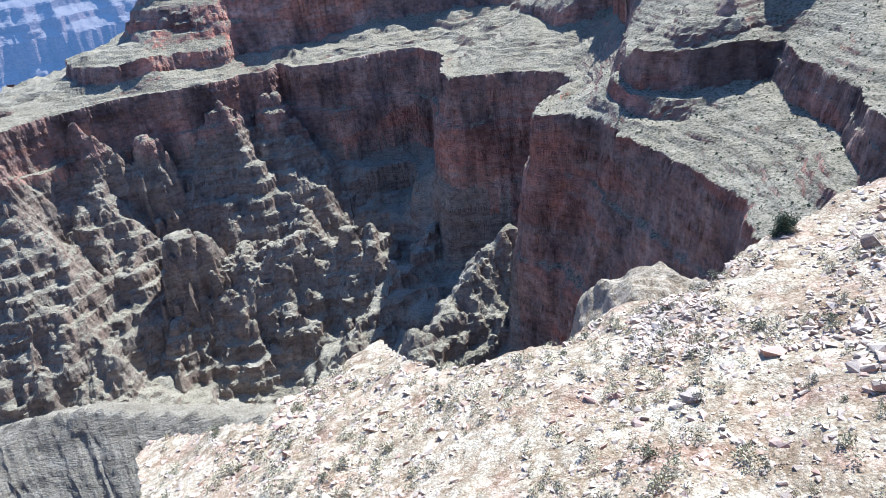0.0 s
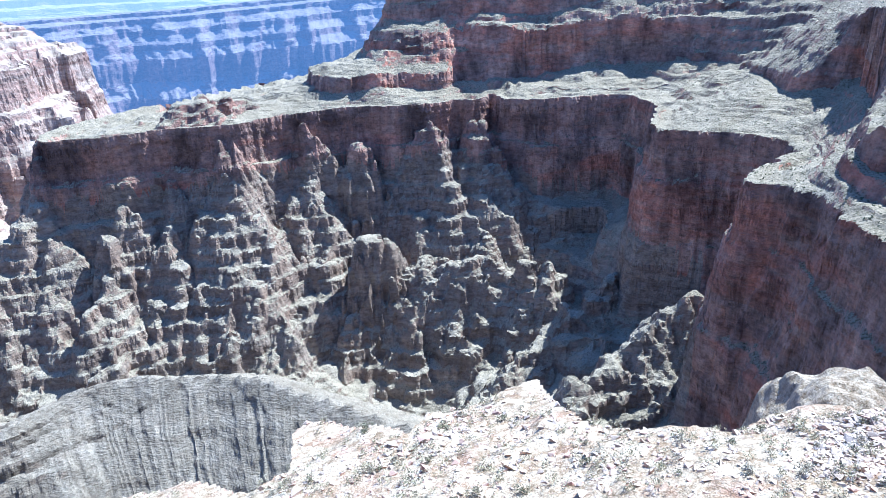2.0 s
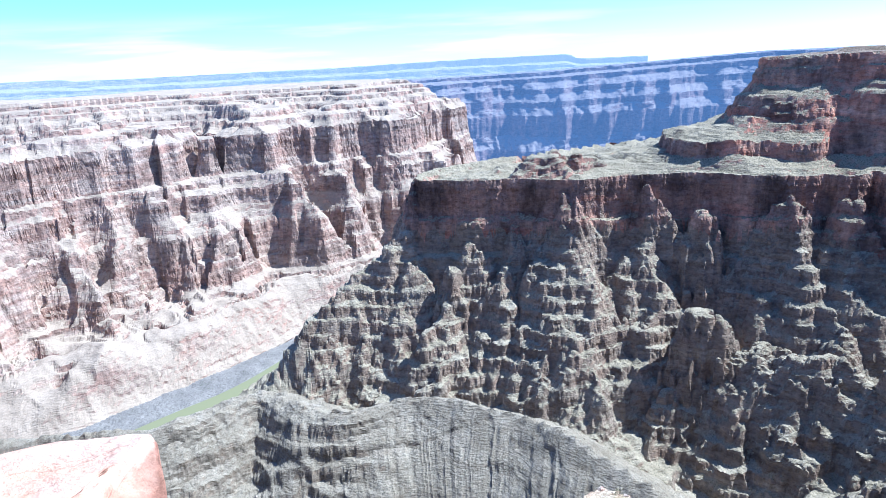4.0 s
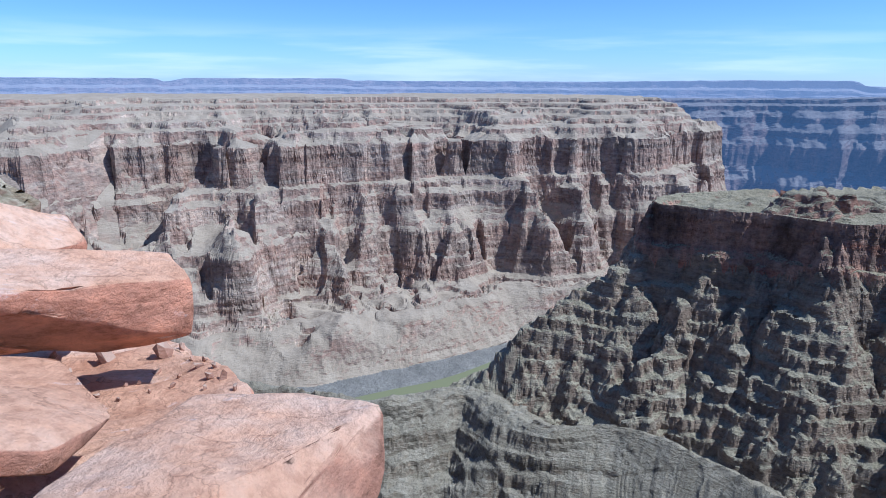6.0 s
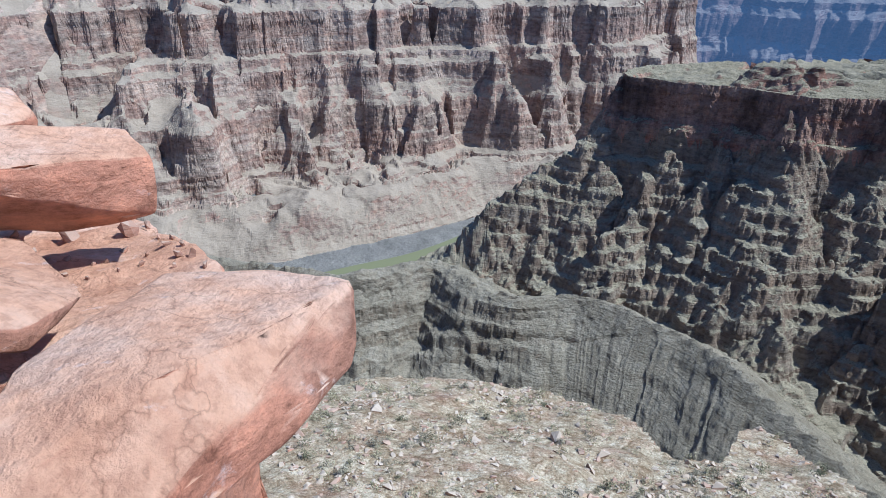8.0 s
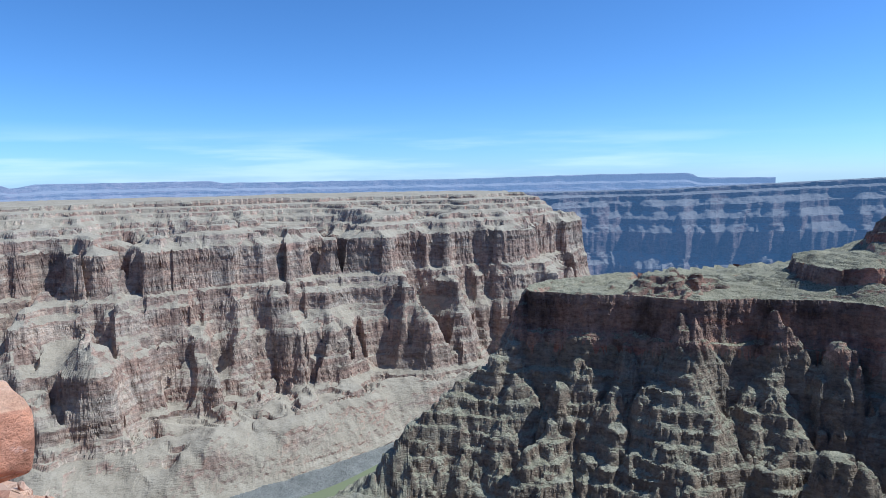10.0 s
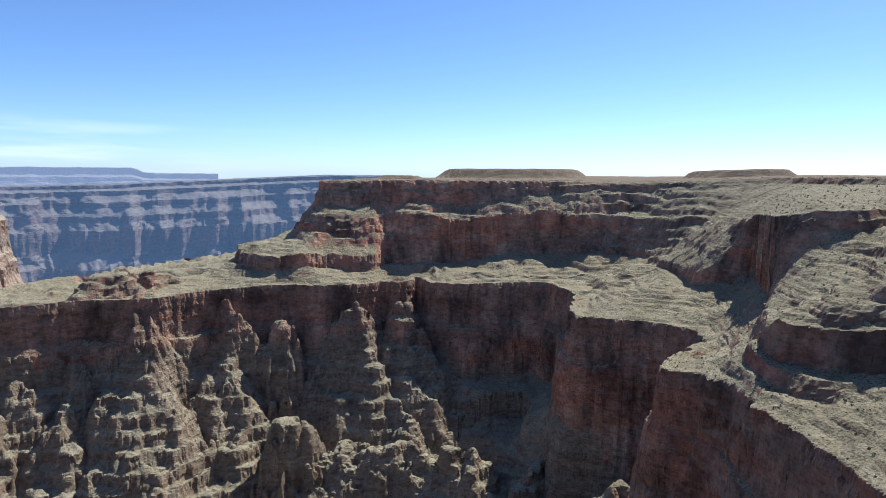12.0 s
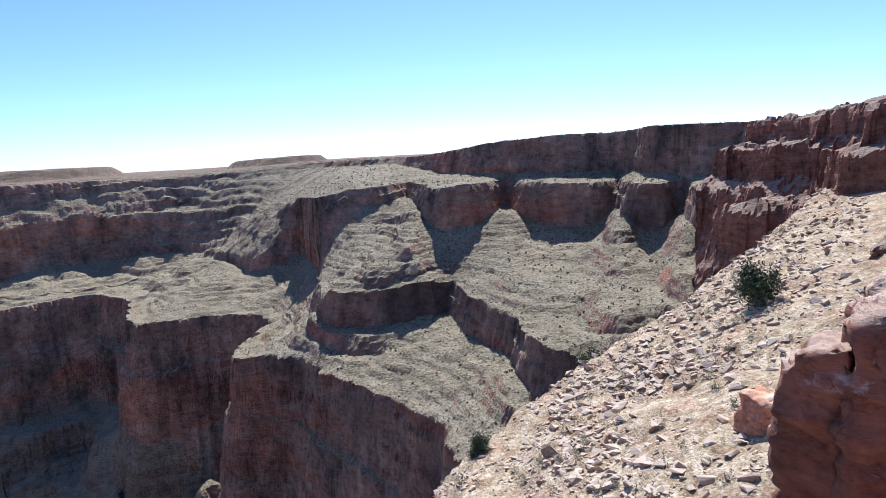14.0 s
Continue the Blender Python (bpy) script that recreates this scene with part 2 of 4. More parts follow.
    colour = mix(flat, colour, ground)
    if crack:
        bent = n.new("ShaderNodeTexNoise")
        l.new(mapped(0.06 * g, 0.06 * g, 0.06 * g), bent.inputs["Vector"])
        bent.inputs["Scale"].default_value, bent.inputs["Detail"].default_value = 1.0, 6.0
        shift = n.new("ShaderNodeVectorMath")
        shift.operation = "ADD"
        l.new(mapped(0.011 * g, 0.011 * g, 0.03 * g), shift.inputs[0])
        l.new(bent.outputs["Color"], shift.inputs[1])
        web = n.new("ShaderNodeTexVoronoi")
        web.feature = "DISTANCE_TO_EDGE"
        l.new(shift.outputs[0], web.inputs["Vector"])
        web.inputs["Scale"].default_value = 1.0
        colour = mix(crack, colour, mix(1.0, colour, ramp(web.outputs["Distance"], [(0.0, (0.2, 0.15, 0.13)), (0.008, (0.8, 0.75, 0.72)), (0.018, (1, 1, 1))]), "MULTIPLY"))
        scuffs = tex(mapped(0.11 * g, 0.05 * g, 0.11 * g), 1.0, 8.0, 0.7)
        colour = mix(ranged(scuffs, 0.61, 0.70, 0.0, 0.6), colour, (0.82, 0.70, 0.63))
    l.new(colour, bsdf.inputs["Base Color"])
    rough = tex(mapped(0.07 * g, 0.07 * g, layer * g), 1.0, 9.0, 0.72)
    for v in stones:
        high = n.new("ShaderNodeMath")
        high.operation = "MULTIPLY_ADD"
        l.new(v.outputs["Distance"], high.inputs[0])
        high.inputs[1].default_value = -0.3 * pebble
        l.new(rough, high.inputs[2])
        rough = high.outputs[0]
    b = n.new("ShaderNodeBump")
    l.new(rough, b.inputs["Height"])
    b.inputs["Strength"].default_value, b.inputs["Distance"].default_value = 1.0, 7.0 * grain * bump
    l.new(b.outputs[0], bsdf.inputs["Normal"])
    return m


CLIFF_RED = [(0.27, 0.19, 0.155), (0.41, 0.28, 0.22), (0.47, 0.35, 0.28), (0.53, 0.275, 0.195), (0.60, 0.45, 0.36)]
CLIFF_GREY = [(0.265, 0.215, 0.165), (0.40, 0.34, 0.26), (0.335, 0.265, 0.20), (0.48, 0.42, 0.325), (0.33, 0.24, 0.185)]
CLIFF_FAR = [(0.305, 0.215, 0.172), (0.48, 0.395, 0.32), (0.385, 0.27, 0.215), (0.56, 0.475, 0.39), (0.41, 0.285, 0.23)]
TALUS_OLIVE = [(0.285, 0.25, 0.17), (0.385, 0.34, 0.235), (0.475, 0.425, 0.305)]
TALUS_PALE = [(0.34, 0.30, 0.205), (0.44, 0.395, 0.28), (0.53, 0.48, 0.36)]
TALUS_FAR = [(0.36, 0.30, 0.225), (0.445, 0.375, 0.285), (0.52, 0.445, 0.345)]
m_red = rock("red_cliff_rock", CLIFF_RED, TALUS_OLIVE, band=0.011, streak=0.7, scrub=0.75, varnish=0.9)
m_eagle = rock("ledgy_brown_rock", CLIFF_GREY, TALUS_PALE, steep=(0.40, 0.66), scrub=0.4, streak=0.3, varnish=0.35)
m_ridge = rock("grey_green_shale", [(0.21, 0.19, 0.145), (0.35, 0.315, 0.24), (0.27, 0.24, 0.18), (0.42, 0.38, 0.295)], [(0.30, 0.27, 0.20), (0.40, 0.365, 0.275), (0.50, 0.455, 0.35)], streak=0.6, scrub=0.3, pebble=0.2, varnish=0.3)
m_far = rock("far_wall_rock", CLIFF_FAR, TALUS_FAR, steep=(0.34, 0.56), grain=1.8, scrub=0.15, streak=0.5, bump=0.4, varnish=0.35)
m_blue = rock("distant_wall_rock_haze_glow", [(0.15, 0.12, 0.12), (0.23, 0.19, 0.18), (0.17, 0.13, 0.125), (0.26, 0.225, 0.215)], [(0.20, 0.18, 0.17), (0.245, 0.22, 0.205), (0.29, 0.265, 0.25)], grain=2.5, scrub=0.15)
m_top = rock("plateau_soil", CLIFF_RED, [(0.20, 0.15, 0.10), (0.27, 0.21, 0.15), (0.34, 0.27, 0.20)], scrub=0.6)
m_slope = rock("pale_limestone_scree", [(0.34, 0.245, 0.165), (0.45, 0.345, 0.245), (0.40, 0.275, 0.19), (0.52, 0.425, 0.315)], [(0.54, 0.385, 0.27), (0.61, 0.53, 0.37), (0.73, 0.665, 0.49)], grain=0.05, scrub=0.3, band=0.2, pebble=0.65, bump=0.6)
m_slab = rock("red_sandstone", [(0.54, 0.235, 0.135), (0.70, 0.36, 0.23), (0.60, 0.28, 0.17), (0.82, 0.50, 0.345)], [(0.66, 0.335, 0.19), (0.90, 0.54, 0.345), (1.05, 0.80, 0.61)], grain=0.022, scrub=0.3, band=0.002, layer=0.10, bump=0.6, streak=0.3, bush=False, crack=0.4)
# red sandstone darkened to imitate shade on its faces, with paler tops as if sunlit
m_outcrop = rock("shade_darkened_sandstone", [(0.26, 0.13, 0.091), (0.39, 0.202, 0.137), (0.312, 0.156, 0.111), (0.468, 0.273, 0.195)], [(0.52, 0.364, 0.273), (0.65, 0.494, 0.377), (0.78, 0.624, 0.494)], grain=0.03, scrub=0.4, band=0.02, bump=0.4, bush=False, crack=0.4)


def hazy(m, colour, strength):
    """The lit air's glow before a far backdrop, painted on as emission."""
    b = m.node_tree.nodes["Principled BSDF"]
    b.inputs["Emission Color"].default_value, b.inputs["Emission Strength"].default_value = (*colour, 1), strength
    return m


# blue emission stands in for distance haze on both backdrops; the rock gives no light
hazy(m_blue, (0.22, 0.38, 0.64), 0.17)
m_mesa = hazy(rock("mesa_rock_haze_glow", [(0.17, 0.145, 0.145), (0.22, 0.19, 0.19), (0.20, 0.15, 0.15), (0.23, 0.21, 0.21)], [(0.20, 0.18, 0.18), (0.23, 0.20, 0.19), (0.25, 0.23, 0.23)], grain=3.0, scrub=0.1), (0.40, 0.50, 0.70), 0.42)
m_gravel = rock("river_gravel", [(0.16, 0.15, 0.13), (0.22, 0.21, 0.18)], [(0.22, 0.215, 0.195), (0.29, 0.28, 0.255), (0.37, 0.36, 0.32)], scrub=0.3, grain=2.0)
m_water, n_, l_ = nodes_of("river_water")
n_["Principled BSDF"].inputs["Base Color"].default_value = (0.17, 0.18, 0.09, 1)
n_["Principled BSDF"].inputs["Roughness"].default_value = 0.8



def leafy(name, dark, light):
    m, n, l = nodes_of(name)
    info = n.new("ShaderNodeNewGeometry")
    r = n.new("ShaderNodeValToRGB")
    l.new(info.outputs["Random Per Island"], r.inputs[0])
    r.color_ramp.elements[0].color, r.color_ramp.elements[1].color = (*dark, 1), (*light, 1)
    l.new(r.outputs[0], n["Principled BSDF"].inputs["Base Color"])
    n["Principled BSDF"].inputs["Roughness"].default_value = 0.8
    return m


m_shrub = leafy("dry_shrub_leaves", (0.09, 0.095, 0.05), (0.24, 0.23, 0.13))
m_pale_shrub = leafy("pale_dry_shrub", (0.22, 0.20, 0.13), (0.38, 0.35, 0.25))
m_tuft = leafy("olive_tuft", (0.24, 0.225, 0.12), (0.46, 0.42, 0.26))
m_juniper = leafy("juniper_needles", (0.035, 0.05, 0.022), (0.09, 0.115, 0.05))
m_bark = rock("juniper_bark", [(0.12, 0.09, 0.07), (0.20, 0.16, 0.13)], [(0.15, 0.12, 0.1), (0.2, 0.16, 0.13), (0.24, 0.2, 0.17)], grain=0.01)
m_stone = rock("limestone_rubble", [(0.42, 0.304, 0.215), (0.56, 0.437, 0.318), (0.5, 0.342, 0.232), (0.64, 0.532, 0.404)], [(0.54, 0.437, 0.318), (0.64, 0.532, 0.404), (0.74, 0.636, 0.499)], grain=0.06, scrub=0.1, band=0.2, bump=0.15, bush=False)
m_ochre = rock("red_rubble", [(0.42, 0.25, 0.175), (0.52, 0.34, 0.245), (0.46, 0.28, 0.195)], [(0.50, 0.345, 0.25), (0.58, 0.42, 0.31), (0.64, 0.48, 0.365)], grain=0.06, scrub=0.1, band=0.2, bump=0.1, bush=False)
m_ledge = rock("red_ledge_rock", [(0.331, 0.166, 0.116), (0.464, 0.254, 0.182), (0.397, 0.199, 0.138), (0.53, 0.342, 0.254)], [(0.397, 0.276, 0.199), (0.486, 0.364, 0.276), (0.552, 0.442, 0.342)], grain=0.1, scrub=0.3, band=0.1)
m_knoll = rock("stony_knoll", [(0.30, 0.26, 0.19), (0.38, 0.335, 0.25), (0.34, 0.295, 0.215)], [(0.36, 0.315, 0.23), (0.44, 0.39, 0.285), (0.52, 0.465, 0.345)], grain=0.08, scrub=0.5, pebble=0.6, bump=0.6)
# ---- the canyon ----
# plan lines: heading in degrees to the left of +y, and distance from the viewpoint
RIM = [(2, 4600), (8, 3000), (15, 2250), (20, 1900), (19.6, 1765), (15, 1765), (10, 1780), (4, 1790), (0, 1830), (-4, 1850), (-9, 1870), (-14, 1800), (-18, 1650), (-22, 1450), (-26, 1250), (-29, 1145), (-32, 1071), (-34, 1034), (-37, 986), (-40, 980), (-43, 996), (-46, 859), (-50, 827), (-53, 816), (-57, 636), (-66, 300), (-80, 130), (-110, 45), (180, 30), (120, 60), (135, 500), (145, 4000), (-160, 4500), (-90, 4500), (-40, 4500)]
PROW = [(3, 4620), (10, 2950), (17, 2250), (21.5, 1860), (20.6, 1700), (16, 1700), (14.2, 1752), (12.2, 1700), (6, 1730), (1, 1770), (-5, 1790), (-10, 1760), (-14, 1640), (-17, 1250), (-17.6, 1092), (-19, 1050), (-23.4, 1045), (-24.5, 1134), (-25.3, 1150), (-26.3, 1029), (-27.2, 911), (-31.4, 901), (-32.3, 966), (-33.8, 1024), (-34.6, 976), (-35.5, 911), (-38.5, 898), (-41.7, 898), (-42.5, 945), (-43.2, 982), (-43.7, 850), (-44.1, 790), (-46.9, 779), (-47.6, 819), (-48.2, 840), (-48.8, 756), (-49.6, 701), (-53, 693), (-54, 735), (-56, 630), (-62, 330), (-75, 150), (-110, 50), (170, 40), (119, 80), (134, 510), (143, 4000), (-160, 4550), (-90, 4550), (-40, 4550)]
MID = [(5, 4650), (15, 2900), (21, 2200), (26.5, 1850), (27, 1740), (25, 1605), (21, 1590), (20.3, 1630), (16.2, 1625), (14.2, 1690), (12.2, 1668), (10, 1690), (8.3, 1720), (3.5, 1740), (-2.6, 1740), (-7, 1700), (-9.5, 1560), (-11.4, 1370), (-14, 1345), (-16.9, 1360), (-17.6, 1160), (-17.0, 865), (-17.7, 804), (-21, 798), (-24, 791), (-27.3, 787), (-28.3, 833), (-29.4, 738), (-32, 677), (-34.4, 633), (-34.9, 557), (-37, 523), (-40, 496), (-46, 369), (-62, 180), (-60, 110), (-110, 60), (160, 60), (118, 120), (132, 520), (142, 4000), (-160, 4600), (-90, 4600), (-40, 4600)]
BENCH = [(8, 4700), (18, 2950), (26, 2250), (32, 2020), (37, 1880), (42, 1760), (46, 1640), (47.6, 1545), (47.0, 1492), (45, 1478), (42, 1452), (39, 1470), (36, 1440), (33.4, 1422), (30, 1480), (27, 1495), (24, 1530), (20.8, 1510), (16.5, 1495), (14.5, 1560), (13.2, 1515), (11.6, 1620), (10, 1510), (4.5, 1530), (0.5, 1570), (-2.0, 1450), (-1.6, 1205), (-5, 1190), (-8.4, 1195), (-11.5, 1150), (-12.8, 1090), (-12.2, 975), (-8.8, 862), (-9.4, 822), (-13, 808), (-16.8, 722), (-21.5, 638), (-24.4, 588), (-26.6, 535), (-33, 385), (-45, 230), (-75, 130), (-120, 95), (150, 95), (115, 200), (128, 560), (140, 4000), (-160, 4700), (-90, 4700), (-40, 4700)]
rim_line, prow_line, mid_line, bench_line = rounded(RIM, True, 1), rounded(PROW, True, 1), rounded(MID, True, 1), rounded(BENCH, True, 1)
CREST = [(84, 1330), (76.3, 1235), (71.5, 1180), (66, 1230), (62.3, 1247), (59.5, 1155), (55.5, 1093), (50.5, 1125), (46.7, 1113), (42, 1072), (38, 1045), (33.5, 980), (29, 925), (24, 880), (19, 850)]
crest_line = rounded(CREST, False)
RIVER = [(150, 2600), (110, 1900), (90, 1850), (78, 1990), (71, 2085), (64, 2190), (57, 2500), (53, 3100), (51, 4000)]
river_line = rounded(RIVER, False)
FAR_RIM = [(135, 4900), (115, 3800), (100, 3450), (92, 3520), (83, 3660), (75, 3600), (68, 3790), (62, 3830), (56.5, 3900), (53, 3950), (50.2, 4040), (49.2, 4300), (49.5, 5600)]
FAR_BASE = [(140, 5200), (115, 2600), (100, 2130), (90, 2200), (83.5, 2240), (78, 2190), (73, 2260), (65.4, 2390), (60.7, 2540), (57, 2700), (50, 2850), (44, 3050), (40, 3350), (38.6, 3800), (39.5, 5600)]
far_rim_line, far_base_line = rounded(FAR_RIM, False), rounded(FAR_BASE, False)
far_rim_loop = np.concatenate([rounded(FAR_RIM, False), rounded([(80, 7000), (120, 7000)], False, 0)])
far_base_loop = np.concatenate([rounded(FAR_BASE, False), rounded([(80, 7100), (125, 7100)], False, 0)])
# the long ridge's wall, from end to end
WALL_A, WALL_B = np.array(at(47.2, 1505)), np.array(at(9.5, 1500))
WALL_LONG = float(np.linalg.norm(WALL_B - WALL_A))
# crests of ribs and buttresses on that wall: heading, distance, height
RIBS = [[(47.1, 1530, -265), (48.4, 1500, -350), (53.6, 1455, -459), (58.7, 1410, -547), (61.0, 1380, -630)],
        [(51.4, 1480, -432), (53.1, 1440, -527), (54.6, 1380, -643), (54.2, 1340, -709)],
        [(42.9, 1430, -371), (44.9, 1346, -515), (46.7, 1316, -546), (46.5, 1256, -617), (48.2, 1232, -646)],
        [(38.9, 1442, -350), (40.1, 1374, -452), (41.4, 1335, -523), (42.6, 1270, -603)],
        [(34.3, 1422, -279), (34.3, 1397, -345), (33.9, 1345, -454), (33.1, 1289, -534), (32.0, 1212, -602)],
        [(27.6, 1473, -272), (28.0, 1441, -373), (26.6, 1385, -474), (25.8, 1322, -556), (28.9, 1252, -627)],
        [(16.7, 1485, -280), (15.8, 1443, -379), (14.3, 1401, -449), (12.4, 1359, -504)],
        [(12.8, 1515, -292), (11.9, 1485, -350), (11.5, 1437, -454), (14.1, 1401, -526), (16.1, 1329, -561)]]
# low rubble ridges and castles at the wall's foot and below the two headlands
CASTLES = [[(16.6, 1330, -555), (20.8, 1290, -568), (24.0, 1260, -607), (26.7, 1220, -664)],
           [(20.8, 1280, -570), (16.6, 1270, -555), (12.4, 1265, -534), (9.7, 1255, -562), (6.7, 1250, -539), (5.4, 1240, -574)],
           [(16.6, 1270, -555), (19.0, 1200, -653), (18.9, 1160, -735)],
           [(12.4, 1265, -534), (12.0, 1190, -637), (12.7, 1140, -725)],
           [(0.5, 1225, -544), (4.7, 1140, -595), (9.4, 1040, -653), (14.7, 960, -687)],
           [(-6.1, 960, -438), (-3.7, 915, -481), (-1.3, 880, -509), (4.3, 800, -535)]]
# towers and knobs: heading, distance, radius, top
TOWERS = [(44.6, 1395, 17, -433), (40.2, 1408, 14, -457), (23.2, 1295, 24, -476), (21.4, 1290, 15, -500), (38.7, 1468, 5, -310), (12.3, 1512, 10, -298), (23.2, 1470, 22, -326), (8.6, 1245, 14, -532)]


def profile(d, table):
    t = np.array(sorted(table), float)
    return np.interp(d, t[:, 0], t[:, 1])


SHELF = [(0, -255), (9, -345), (22, -360), (34, -468), (88, -492), (96, -545), (150, -575), (164, -610), (400, -700), (900, -1050)]
SHEER = [(0, -255), (8, -325), (15, -338), (28, -448), (36, -462), (48, -575), (60, -606), (120, -640), (300, -740), (700, -1000), (2000, -1300)]
LEDGY = [(0, -255), (5, -338), (16, -348), (24, -412), (42, -426), (52, -482), (82, -504), (92, -546), (138, -578), (149, -612), (200, -645), (212, -672), (290, -705), (420, -790), (800, -1050), (2000, -1300)]


def crag(x, y, seed, big):
    """Buttresses, clefts and small breaks of a cliff's edge, in metres."""
    return big * (fbm(x, y, 0, 170, 3, seed) * 0.8 + (ridged(x, y, 0, 75, 3, seed + 3) - 0.62) * 1.5 + fbm(x, y, 0, 24, 3, seed + 6) * 0.3)


def coarse(make, x, y):
    """A smooth field worked out at every fourth place of a grid and filled in between."""
    rows, cols = x.shape
    ri, ci = np.unique(np.r_[np.arange(0, rows, 4), rows - 1]), np.unique(np.r_[np.arange(0, cols, 4), cols - 1])
    f = make(x[np.ix_(ri, ci)], y[np.ix_(ri, ci)])
    a = np.clip(np.searchsorted(ri, np.arange(rows), "right") - 1, 0, len(ri) - 2)
    w = ((np.arange(rows) - ri[a]) / (ri[a + 1] - ri[a]))[:, None]
    f = f[a] * (1 - w) + f[a + 1] * w
    a = np.clip(np.searchsorted(ci, np.arange(cols), "right") - 1, 0, len(ci) - 2)
    w = ((np.arange(cols) - ci[a]) / (ci[a + 1] - ci[a]))[None]
    return f[:, a] * (1 - w) + f[:, a + 1] * w


def step_down(out, ahead, top, base, below, wide, bulge=0.0):
    """From a cliff's edge, out metres away, over the cliff and its talus to the next edge, ahead metres away."""
    gap = np.maximum(out + ahead, 1.0)
    face = np.minimum(wide, 0.45 * gap)
    f = np.clip((out - face) / np.maximum(gap - face, 1.0), 0, 1)
    cliff = top + (base - top) * profile(out / face, [(0, 0), (0.16, 0.40), (0.45, 0.47), (0.62, 0.93), (1, 1)])
    return np.where(out < face, cliff, base + (below - base) * f + bulge * f * (1 - f))


def crest_field(x, y, z, crests, flank, seed, jag):
    """Raises z to rocky crests that fall off on both sides."""
    for crest in crests:
        p = np.array([(*at(a, b), c) for a, b, c in crest])
        lo, hi = p.min(0) - 190, p.max(0) + 190
        near = (x > lo[0]) & (x < hi[0]) & (y > lo[1]) & (y < hi[1])
        if not near.any():
            continue
        nx, ny = x[near], y[near]
        wx, wy = nx + fbm(nx, ny, 0, 40, 4, seed) * 14, ny + fbm(nx, ny, 0, 40, 4, seed + 4) * 14
        best = np.full(nx.shape, -5000.0)
        for (ax, ay, az), (bx, by, bz) in zip(p[:-1], p[1:]):
            dx, dy = bx - ax, by - ay
            s = np.clip(((wx - ax) * dx + (wy - ay) * dy) / (dx * dx + dy * dy), 0, 1)
            d = np.hypot(wx - ax - s * dx, wy - ay - s * dy)
            best = np.maximum(best, az + (bz - az) * s - np.maximum(d - 4, 0) * flank)
        best = best + jag * (ridged(nx, ny, 0, 42, 3, seed + 8) - 0.72) * 2.0
        z[near] = np.maximum(z[near], best)
    return z


def south_side(x, y):
    """The rim, terraces and cliffs on the camera's side of the river."""
    r, h = np.hypot(x, y), np.degrees(np.arctan2(-x, y))
    to_rim, to_prow, to_mid, to_bench = (coarse(lambda a, b: signed(a, b, line), x, y) for line in (rim_line, prow_line, mid_line, bench_line))
    far = smooth(800, 1700, r)
    west = smooth(-20, -6, h)
    d0 = to_rim + crag(x, y, 3, 7)
    dp = to_prow + crag(x, y, 13, 1) * (7 + 6 * west) + (ridged(x, y, 0, 30, 2, 16) - 0.6) * 5
    d1 = to_mid + crag(x, y, 23, 1) * (7 + 8 * west) + (ridged(x, y, 0, 30, 2, 26) - 0.6) * 4
    d2 = to_bench + crag(x, y, 33, 8) + (ridged(x, y, 0, 38, 2, 36) - 0.62) * 10
    top = np.interp(h, [-60, -46, -39, -32, -27, -18, 0], [15, 22, 23, 18, 4, -3, -12]) * smooth(60, 400, r) * (1 - far) + 7 * (1 - smooth(60, 400, r)) - 23 * far * west - 6 * far * (1 - west) + fbm(x, y, 0, 300, 4, 41) * 2
    for heading, rr, radius, high in ((3.5, 2700, 250, 34), (-14.5, 2500, 150, 24), (13, 2150, 60, 10)):
        tx, ty = at(heading, rr)
        top = top + high * smooth(radius * 1.25, radius, np.hypot(x - tx, y - ty))
    rough = fbm(x, y, 0, 120, 3, 45)
    # the cliffs are high below the near rim and under the ridge's summit, low where the terraces are wide
    rim_base = np.interp(h, [-40, -28, -24, -4, 3, 8], [-38, -34, -16, -30, -66, -80])
    prow_top = np.interp(h, [-20, -14, 0, 5], [-46, -80, -95, -105]) + 5 * rough
    # talus climbs the clefts between the prows
    cleft = sum(np.exp(-((h - c) / 1.5) ** 2) for c in (-25.2, -33.6, -43.0, -48.1, -54.2))
    prow_base = prow_top - np.interp(h, [-26.5, -24.8, -17.5, -16, 0, 5], [58, 34, 15, 8, 8, 38]) * (1 - 0.4 * np.minimum(cleft, 1))
    mid_top = np.interp(h, [-17.5, -12, 0], [-152, -176, -185]) + 4 * rough
    mid_base = mid_top - np.interp(h, [-17.8, -16.5, -11, -8, 3, 10], [38, 22, 22, 8, 14, 32])
    # the nearer headland is lower than the rest of the bench
    lift = 20 * smooth(1090, 960, r)
    edge_top = -255 + lift + 5 * rough * smooth(0, 60, d2)
    z_rim = step_down(np.maximum(-d0, 0), np.maximum(dp, 0), top, np.minimum(rim_base, top - 8), prow_top, 13 + 20 * west)
    z_prow = step_down(np.maximum(-dp, 0), np.maximum(d1, 0), prow_top, prow_base, mid_top, 12 + 14 * west)
    z_mid = step_down(np.maximum(-d1, 0), np.maximum(d2, 0), mid_top, mid_base, edge_top, 9.0)
    z_up = np.where(d0 > 0, top, np.where(dp > 0, z_rim, np.where(d1 > 0, z_prow, z_mid)))
    # gullies in the talus, and broken outcrops across the wide terraces
    talus = np.maximum(smooth(6, 40, -dp), 0.8 * west * smooth(8, 24, -d0)) * smooth(0, 30, d2) * (d0 < 0)
